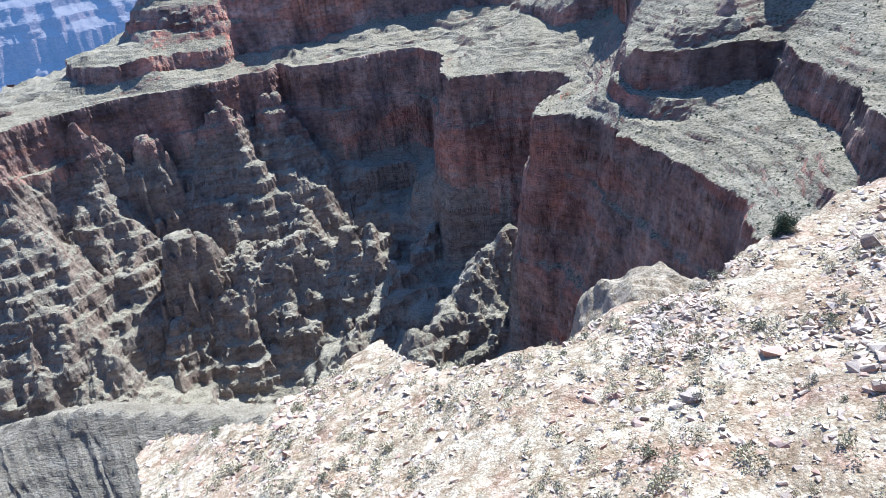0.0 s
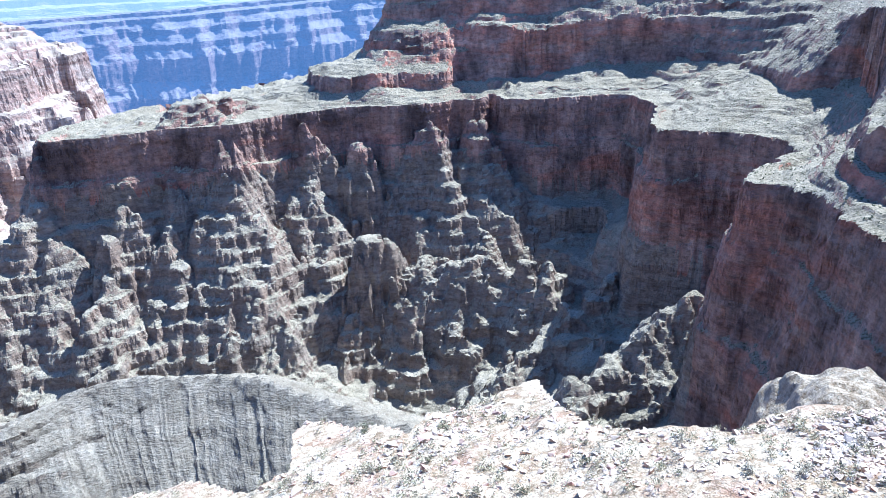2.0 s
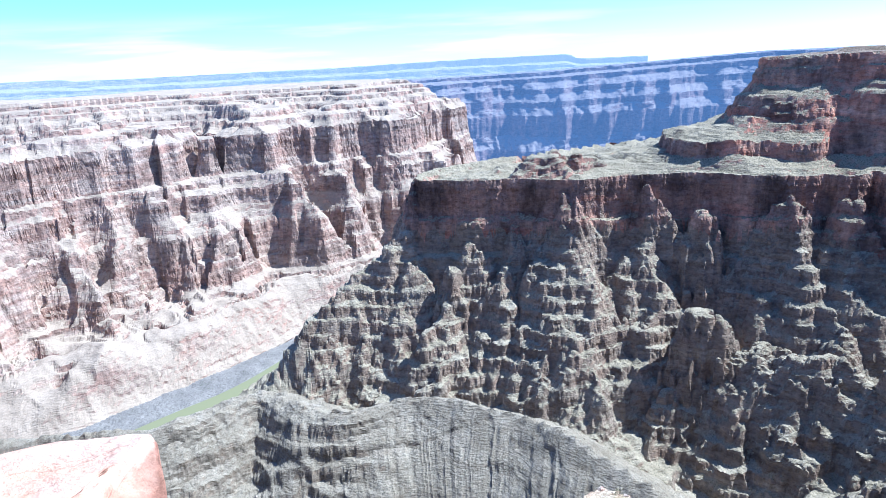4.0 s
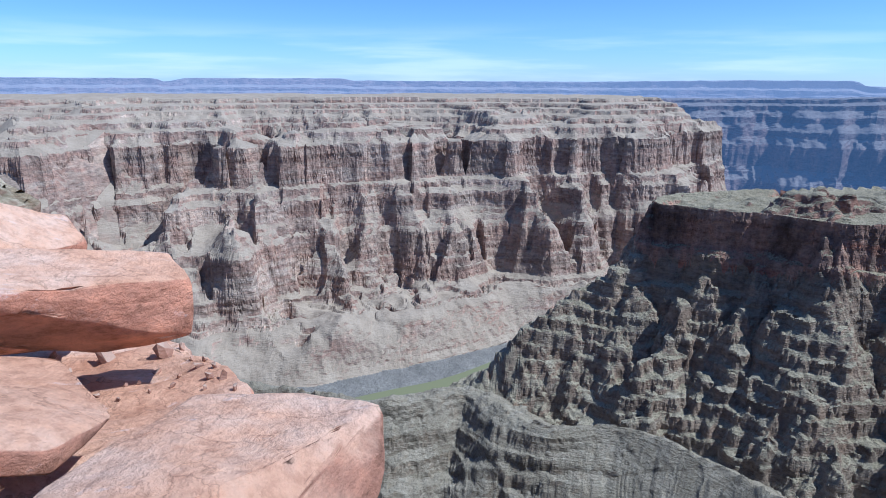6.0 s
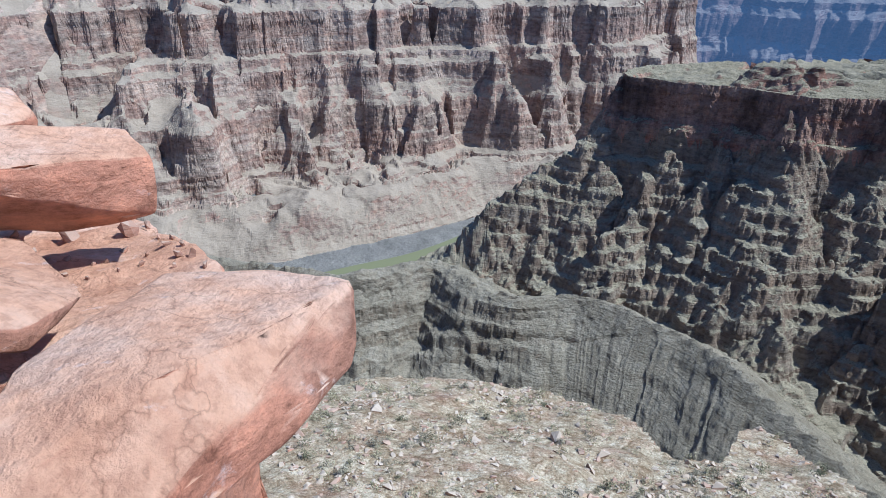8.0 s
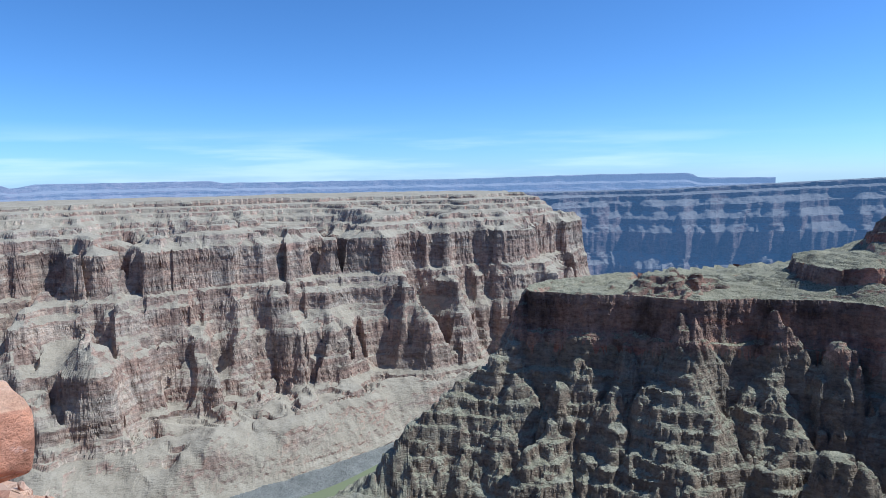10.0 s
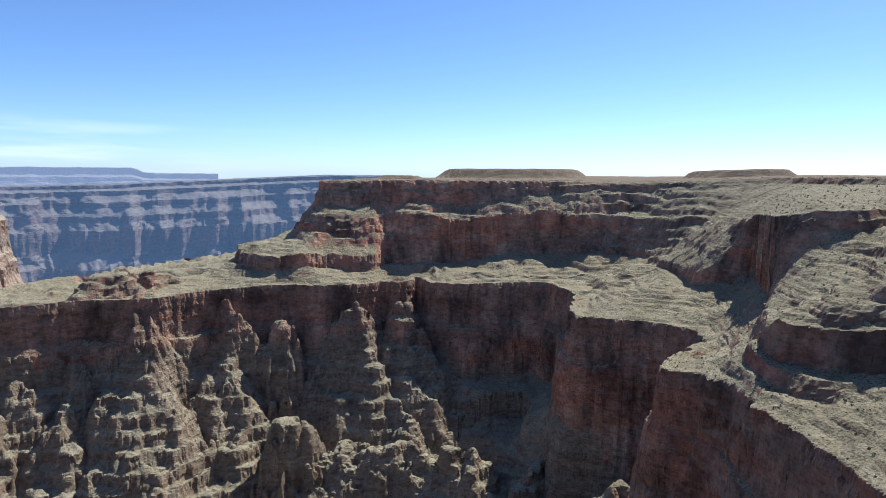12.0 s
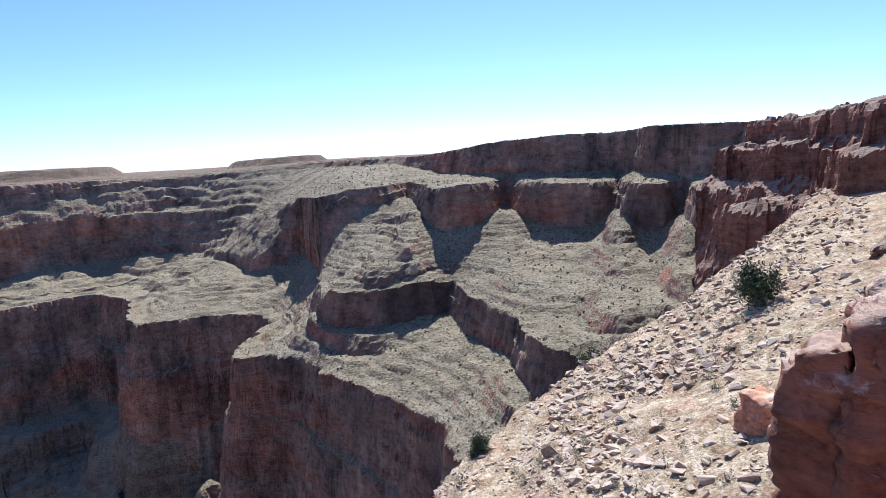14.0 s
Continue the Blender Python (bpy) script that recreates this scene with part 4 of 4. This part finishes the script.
def boulder(name, corners, material, label, seed, rough=0.03, bevel=0.035, fine=0.07, kind="", beds=0.0, parent=None):
    """A broken block: the hull of its corners, with chipped edges and a layered, pitted face."""
    bm = bmesh.new()
    for c in corners:
        bm.verts.new(c)
    bmesh.ops.convex_hull(bm, input=bm.verts)
    bmesh.ops.delete(bm, geom=[v for v in bm.verts if not v.link_faces], context="VERTS")
    bmesh.ops.dissolve_limit(bm, angle_limit=radians(7), verts=bm.verts, edges=bm.edges)
    bmesh.ops.bevel(bm, geom=bm.edges[:], offset=bevel, segments=2, affect="EDGES", profile=0.55, clamp_overlap=True)
    bmesh.ops.triangulate(bm, faces=bm.faces)
    for _ in range(6):
        long_edges = [e for e in bm.edges if e.calc_length() > fine * 1.5]
        if not long_edges or len(bm.faces) > 26000:
            break
        bmesh.ops.subdivide_edges(bm, edges=long_edges, cuts=1)
        bmesh.ops.triangulate(bm, faces=[f for f in bm.faces if len(f.verts) > 3])
    bm.normal_update()
    co = np.array([v.co for v in bm.verts])
    k = fine / 0.07
    push = fbm(co[:, 0], co[:, 1], co[:, 2] * 1.5, 0.45 * k, 4, seed) * rough + fbm(co[:, 0] / 5, co[:, 1] / 5, co[:, 2], 0.10 * k, 2, seed + 5) * rough * 0.35
    cut = np.clip(ridged(co[:, 0] * 0.5, co[:, 1] * 0.5, co[:, 2] * 2.5, 0.5 * k, 2, seed + 9) - 0.93, 0, 1) * -rough * 9
    if beds:
        warp = co[:, 2] + fbm(co[:, 0], co[:, 1], 0, 1.5, 2, seed + 13) * 0.12
        none = np.zeros(len(co), np.int64)
        cut = cut + beds * (lattice(np.floor(warp / 0.30).astype(np.int64), none, none, seed) + 0.6 * lattice(np.floor(warp / 0.11).astype(np.int64), none, none, seed + 1)) + beds * 1.6 * (np.round(fbm(co[:, 0], co[:, 1], co[:, 2] * 0.5, 0.9, 2, seed + 17) * 2) / 2)
    for v, p in zip(bm.verts, push + cut):
        v.co += v.normal * float(p)
    for f in bm.faces:
        f.smooth = True
    ob = part(name, bm, material, parent)
    return ob if parent else tagged(ob, label, "rock", "", kind)


def block(corners):
    return [spot(*c) for c in corners]


boulder("sandstone_boulder", block([(70.7, -27.5, 2.9), (78.9, -25.8, 3.3), (87.2, -25.2, 3.2), (92.4, -28.4, 2.7), (90.2, -33.1, 2.15), (99.4, -29.1, 2.5), (104.4, -32.3, 2.2), (105.6, -37.6, 2.0), (71.0, -34.9, 2.75), (77.8, -39.5, 2.5), (85.6, -44.2, 2.2), (96.0, -44.8, 1.95), (72.2, -32.5, 3.4), (87.9, -31.0, 3.5)]), m_slab, "big pale red sandstone boulder with a flat sunlit top", 401)
boulder("sandstone_block", block([(88.2, -13.5, 4.7), (99.3, -12.3, 4.7), (106.1, -11.3, 4.5), (86.8, -15.9, 4.25), (93.2, -16.7, 4.0), (101.1, -15.6, 3.8), (106.9, -14.4, 3.7), (87.2, -20.3, 4.35), (93.7, -20.8, 4.5), (102.9, -18.8, 4.4), (107.8, -17.5, 4.3), (87.5, -19.9, 4.9), (107.7, -17.3, 5.0)]), m_slab, "thick red sandstone block propped on smaller stones", 411, bevel=0.02)
boulder("rounded_boulder", block([(105.2, -7.5, 5.6), (100.6, -8.4, 5.8), (98.2, -9.1, 6.0), (95.4, -10.1, 6.2), (94.1, -12.5, 5.8), (97.8, -12.8, 5.4), (106.2, -11.8, 5.2), (94.4, -13.2, 6.5), (106, -12, 6.5), (95.5, -19.5, 6.6), (106, -19.0, 6.6), (96, -19.8, 5.9), (106, -19.5, 5.9)]), m_slab, "smooth rounded red boulder behind the propped block", 421, bevel=0.12)
boulder("stony_bank", block([(106, -4.6, 9.5), (101, -6.0, 9.6), (98.2, -7.2, 9.2), (96.7, -8.7, 9.0), (96.4, -11.5, 8.5), (106.6, -10.3, 7.5), (106, -14, 10), (97, -14, 10), (97.5, -19.5, 9.6), (107, -19.0, 9.0)]), m_slope, "pale stony bank above the red boulders", 431, rough=0.06, kind="structure")
boulder("tilted_slab", block([(107.7, -17.8, 4.0), (103.0, -19.0, 3.9), (96.9, -20.6, 4.0), (93.5, -25.7, 3.2), (98.5, -27.1, 2.8), (104.6, -25.4, 2.7), (109.1, -22.5, 2.7), (105.1, -27.4, 2.75), (98.6, -28.8, 2.85)]), m_slab, "lilac pink sandstone slab tilted towards the drop", 441, rough=0.015, bevel=0.015)
boulder("low_slab", block([(110.0, -25.4, 2.6), (105.0, -27.3, 2.75), (101.0, -28.8, 2.9), (105.6, -29.4, 2.4), (110.9, -28.3, 2.3), (106, -31, 2.5)]), m_slab, "small dark red slab below the tilted one", 451, rough=0.015, bevel=0.015)
boulder("broken_stone", block([(110.6, -27.9, 2.2), (105.5, -29.3, 2.3), (104.0, -29.9, 2.4), (104.2, -31.5, 2.3), (107.1, -34.2, 2.1), (112.4, -32.8, 2.0), (108, -33, 2.5)]), m_slab, "broken pink stone wedged beside the big boulder", 461, rough=0.02, bevel=0.02)
base = boulder("boulder_base", block([(81.5, -27.0, 3.6), (84.5, -23.8, 4.6), (88, -20.8, 6.5), (97, -17.8, 9), (110, -17.5, 9), (113, -28, 3.1), (97, -31.0, 3.0), (87, -30.5, 3.2)]) + [Vector(p) for p in ((-2.6, 0.9, -14), (-9, 0.8, -17), (-9, -3.5, -17), (-2.0, -2.0, -14))], m_slab, "red rock ledge under the boulders", 471, rough=0.06, kind="structure")
boulder("viewpoint_ledge", [Vector(p) for p in ((1.0, 0.7, -1.62), (-0.6, 0.9, -1.64), (-1.0, 0.1, -1.62), (-1.3, -1.5, -1.6), (0.5, -3.5, -1.55), (3.0, -2.5, -1.6), (2.2, -0.4, -1.62), (1.4, 0.9, -16), (-0.9, 1.1, -16), (-2.5, -2, -16), (2, -5, -16), (4.5, -2.5, -16))], m_slab, "flat red sandstone ledge at the viewpoint", 481, rough=0.04, fine=0.15, kind="structure")
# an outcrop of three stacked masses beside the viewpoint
outcrop = tagged(new("shaded_outcrop"), "rough layered red sandstone outcrop, its face darkened as if shaded", "rock")
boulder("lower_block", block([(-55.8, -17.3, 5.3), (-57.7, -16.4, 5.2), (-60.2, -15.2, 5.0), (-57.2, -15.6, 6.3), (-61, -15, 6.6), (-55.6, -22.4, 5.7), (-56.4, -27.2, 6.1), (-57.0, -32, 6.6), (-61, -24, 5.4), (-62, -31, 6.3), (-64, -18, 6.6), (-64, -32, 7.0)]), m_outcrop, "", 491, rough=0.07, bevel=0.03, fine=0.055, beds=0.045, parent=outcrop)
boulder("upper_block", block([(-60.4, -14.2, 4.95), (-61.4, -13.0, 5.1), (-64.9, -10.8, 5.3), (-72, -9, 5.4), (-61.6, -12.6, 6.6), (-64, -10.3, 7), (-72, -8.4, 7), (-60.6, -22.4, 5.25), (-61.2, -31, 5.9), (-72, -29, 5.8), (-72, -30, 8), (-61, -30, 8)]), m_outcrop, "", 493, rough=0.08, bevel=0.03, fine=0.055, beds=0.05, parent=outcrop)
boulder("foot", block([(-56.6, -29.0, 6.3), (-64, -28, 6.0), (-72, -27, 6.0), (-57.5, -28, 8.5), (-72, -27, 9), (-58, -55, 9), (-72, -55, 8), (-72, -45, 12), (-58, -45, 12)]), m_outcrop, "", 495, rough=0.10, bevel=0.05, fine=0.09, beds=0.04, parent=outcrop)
boulder("upper_outcrop", block([(-60.5, -11.1, 9.0), (-61.3, -10.0, 9.3), (-64.8, -8.4, 9.5), (-60.4, -14.0, 8.8), (-62.0, -14.6, 8.5), (-70, -14.7, 8.5), (-70, -8, 10), (-61, -40, 13), (-70, -40, 12), (-66, -12, 12)]), m_outcrop, "weathered red outcrop, darkened as if shaded, standing over the slope", 501, rough=0.09, bevel=0.08, beds=0.06)

bx, by = at(-54.2, 30)
bz = float(slope_height(np.array([bx]), np.array([by]))[0])
boulder("square_boulder", [Vector((bx + a, by + b, bz + c)) for a, b, c in ((-1, -0.7, -0.5), (0.9, -0.8, -0.5), (1.0, 0.8, -0.5), (-0.8, 0.9, -0.5), (-0.95, -0.6, 1.2), (0.8, -0.7, 1.35), (0.7, 0.7, 1.6), (-0.7, 0.6, 1.5))], m_slab, "square red boulder fallen on the scree", 511, rough=0.16, bevel=0.12, fine=0.12)


# ---- loose stones ----
rng = np.random.default_rng(7)


def chip(seed):
    """A small broken stone, about one metre long, flatter than wide."""
    q = np.random.default_rng(seed)
    bm = bmesh.new()
    for p in q.normal(size=(11, 3)):
        p = p / np.linalg.norm(p) * q.uniform(0.8, 1.05)
        bm.verts.new((p[0] * 0.55, p[1] * 0.42, p[2] * 0.26))
    bmesh.ops.convex_hull(bm, input=bm.verts)
    bmesh.ops.delete(bm, geom=[v for v in bm.verts if not v.link_faces], context="VERTS")
    bmesh.ops.triangulate(bm, faces=bm.faces)
    me = bpy.data.meshes.new("stone")
    bm.to_mesh(me)
    bm.free()
    return me


def stone_data(me):
    v = np.array([p.co for p in me.vertices])
    return v, np.array([list(p.vertices) for p in me.polygons])


def slope_places(count, seed, near, far, lo=-60, hi=80):
    q = np.random.default_rng(seed)
    hh = q.uniform(lo, hi, count * 3)
    limit = np.interp(hh, [e[0] for e in EDGE], [e[1] for e in EDGE])
    rr = np.sqrt(q.uniform(near ** 2, np.maximum(np.minimum(limit - 0.3, far), near + 1) ** 2))
    px, py = at(hh, rr)
    kept = np.argsort(-(fbm(px, py, 0, 5.0, 3, 390) + q.uniform(-1.6, 1.6, count * 3)))[:count]
    kept = kept[q.permutation(count)]
    px, py = px[kept], py[kept]
    return px, py, slope_height(px, py)


def heap(name, count, seed, sizes, material, label, near=8, far=95, lo=-60, hi=80, parent=None):
    """Many small stones joined."""
    q = np.random.default_rng(seed)
    shapes = [stone_data(m) for m in CHIPS]
    px, py, pz = slope_places(count, seed + 1, near, far, lo, hi)
    allv, allf, base = [], [], 0
    for k in range(count):
        v, f = shapes[k % len(shapes)]
        s = sizes[0] * (sizes[1] / sizes[0]) ** (q.random() ** 1.9)
        a = q.uniform(0, 6.28)
        t = q.uniform(-0.35, 0.35, 2)
        c, sn = math.cos(a), math.sin(a)
        w = v * s
        w = np.stack([w[:, 0] * c - w[:, 1] * sn, w[:, 0] * sn + w[:, 1] * c, w[:, 2] + w[:, 0] * t[0] + w[:, 1] * t[1]], 1)
        allv.append(w + (px[k], py[k], pz[k] + 0.08 * s))
        allf.append(f + base)
        base += len(v)
    return mesh_from(name, np.concatenate(allv), np.concatenate(allf), material, parent, "stuff", label)


CHIPS = [chip(900 + k) for k in range(8)]
heap("rubble", 9000, 21, (0.07, 0.5), m_stone, "loose pale limestone rubble")
heap("rubble", 1500, 25, (0.12, 0.6), m_stone, "loose pale limestone rubble", near=24, lo=-38, hi=-18)
heap("rubble", 2600, 27, (0.16, 1.05), m_stone, "pale limestone blocks and rubble", near=22, lo=-61, hi=-37)
heap("red_rubble", 1700, 31, (0.08, 0.6), m_ochre, "loose reddish rubble")
px, py, pz = slope_places(240, 41, 20, 95)
for me, mat in [(m, m_stone) for m in CHIPS[:4]] + [(m, m_ochre) for m in CHIPS[4:]]:
    me.materials.append(mat)
for k in range(240):
    ob = new("stone", CHIPS[int(rng.integers(0, 8))] if rng.random() < 0.5 else CHIPS[int(rng.integers(0, 4))])
    size = float(rng.uniform(0.3, 0.65) + 0.9 * rng.random() ** 6)
    ob.parent = slope
    ob.location = (float(px[k]), float(py[k]), float(pz[k]) + 0.08 * size)
    ob.rotation_euler = (float(rng.uniform(-0.35, 0.35)), float(rng.uniform(-0.35, 0.35)), float(rng.uniform(0, 6.28)))
    ob.scale = (size, size * float(rng.uniform(0.7, 1.1)), size * float(rng.uniform(0.6, 1.3)))

# stones lying under and beside the propped block
under = BVHTree.FromPolygons([v.co for v in base.data.vertices], [tuple(p.vertices) for p in base.data.polygons])
for k, (hh, ee, dd, size) in enumerate([(96.5, -21.8, 3.7, 0.13), (95.6, -22.8, 3.5, 0.14), (94.3, -22.9, 3.5, 0.11), (94.8, -24.0, 3.3, 0.10), (90.1, -23.0, 3.8, 0.12), (88.0, -21.4, 4.1, 0.16), (86.7, -23.0, 3.9, 0.13), (85.9, -24.0, 3.8, 0.15), (91.6, -23.6, 3.5, 0.09), (97.6, -20.7, 3.9, 0.22), (93.9, -21.5, 4.2, 0.34), (89.3, -21.8, 4.3, 0.36), (86.2, -22.6, 4.2, 0.11), (88.4, -23.6, 3.7, 0.08), (84.8, -24.2, 4.0, 0.14), (92.5, -23.6, 3.6, 0.07), (87.2, -22.4, 4.3, 0.09), (85.4, -23.2, 4.1, 0.10), (90.8, -24.4, 3.6, 0.06), (93.2, -24.6, 3.4, 0.07), (88.9, -24.3, 3.6, 0.09), (83.8, -25.2, 3.8, 0.10), (86.3, -24.8, 3.7, 0.07), (97.0, -23.6, 3.4, 0.12)]):
    me = CHIPS[4 + k % 4]
    hit = under.ray_cast(Vector((0, 0, 0)), spot(hh, ee, 1.0))[0]
    rest = Vector(hit) + Vector((0, 0, size * 0.12)) if hit else spot(hh, ee, dd)
    ob = tagged(new("loose_stone", me), "small loose red sandstone stone on the ledge", "stone", "stones on the ledge")
    ob.matrix_world = Matrix.LocRotScale(rest, Euler((0.2 * (k % 3), 0.1 * k, k * 1.3)), (size * 0.6, size * 0.6, size * 0.8))


# ---- plants ----
def leaf_cloud(count, seed, radius, height, leaf, flatness=1.0):
    """A crown of many small leaf blades with an uneven outline."""
    q = np.random.default_rng(seed)
    knots = q.normal(size=(9, 3)) * (0.45, 0.45, 0.35)
    verts, faces = [], []
    for k in range(count):
        c = knots[q.integers(0, 9)] + q.normal(size=3) * 0.24
        c = np.array([c[0] * radius, c[1] * radius, max(0.02, (c[2] * 0.8 + 0.5) * height * flatness)])
        a, b = q.normal(size=3), q.normal(size=3)
        a, b = a / np.linalg.norm(a) * leaf * q.uniform(0.6, 1.3), b / np.linalg.norm(b) * leaf * 0.5
        verts += [c - a, c + b, c + a, c - b]
        faces.append([4 * k, 4 * k + 1, 4 * k + 2, 4 * k + 3])
    return np.array(verts), np.array(faces)


shrub_meshes = []
for k, (mat, rad, tall) in enumerate(((m_shrub, 0.34, 0.42), (m_pale_shrub, 0.30, 0.34), (m_shrub, 0.26, 0.30), (m_pale_shrub, 0.22, 0.28))):
    v, f = leaf_cloud(170, 950 + k, rad, tall, 0.045)
    ob = mesh_from("shrub", v, f, mat)
    shrub_meshes.append(ob.data)
    bpy.data.objects.remove(ob)
px, py, pz = slope_places(260, 61, 10, 90, -58, 78)
for k in range(260):
    pale = k % 4 in (1, 3)
    ob = tagged(new("shrub", shrub_meshes[k % 4]), "small dry straw-coloured shrub on the stony slope" if pale else "small olive green desert shrub on the stony slope", "shrub", "shrubs on the slope")
    size = float(rng.uniform(0.55, 1.45))
    ob.location, ob.rotation_euler, ob.scale = (float(px[k]), float(py[k]), float(pz[k]) - 0.02), (0, 0, float(rng.uniform(0, 6.28))), (size, size, size)


def tuft_field(count, seed):
    """Small tufts of dry grass and scrub between the stones."""
    shapes = [leaf_cloud(60, 970 + k, 0.24, 0.26, 0.045) for k in range(5)]
    q = np.random.default_rng(seed)
    tx, ty, tz = slope_places(count, seed + 1, 9, 92, -58, 78)
    verts, faces = [], []
    for k in range(count):
        v, f = shapes[k % 5]
        size = q.uniform(0.6, 1.7)
        faces.append(f + len(verts) * len(v))
        verts.append(v * size + (tx[k], ty[k], tz[k]))
    return mesh_from("grass_tufts", np.concatenate(verts), np.concatenate(faces), m_tuft, None, "stuff", "olive grass tufts between the pale stones", "grass")


tuft_field(1000, 63)


def juniper(heading, far, tall, label, seed):
    jx, jy = at(heading, far)
    jz = float(slope_height(np.array([jx]), np.array([jy]))[0])
    tree = tagged(new("juniper"), label, "tree")
    tree.location = (jx, jy, jz - 0.1)
    bm = bmesh.new()
    q = np.random.default_rng(seed)
    for k in range(6):
        top = Vector((float(q.normal() * 0.22), float(q.normal() * 0.22), 1.0)) * tall * float(q.uniform(0.5, 0.85))
        start = Vector((float(q.normal() * 0.05), float(q.normal() * 0.05), 0.0))
        m = Matrix.Translation((start + top) / 2) @ (top - start).to_track_quat("Z", "Y").to_matrix().to_4x4()
        bmesh.ops.create_cone(bm, segments=7, radius1=0.045 * tall, radius2=0.012 * tall, depth=(top - start).length, matrix=m)
    part("trunk", bm, m_bark, tree)
    v, f = leaf_cloud(4200, seed + 1, tall * 0.5, tall * 0.85, 0.12 * tall / 2.5)
    mesh_from("crown", v, f, m_juniper, tree)
    return tree


juniper(-53.8, 48, 2.7, "dark green juniper bush growing on the scree", 71)
juniper(-40.3, 46, 1.5, "grey green brush at the slope's edge", 81)
juniper(-30.4, 36, 1.1, "small olive bush at the slope's edge", 91)
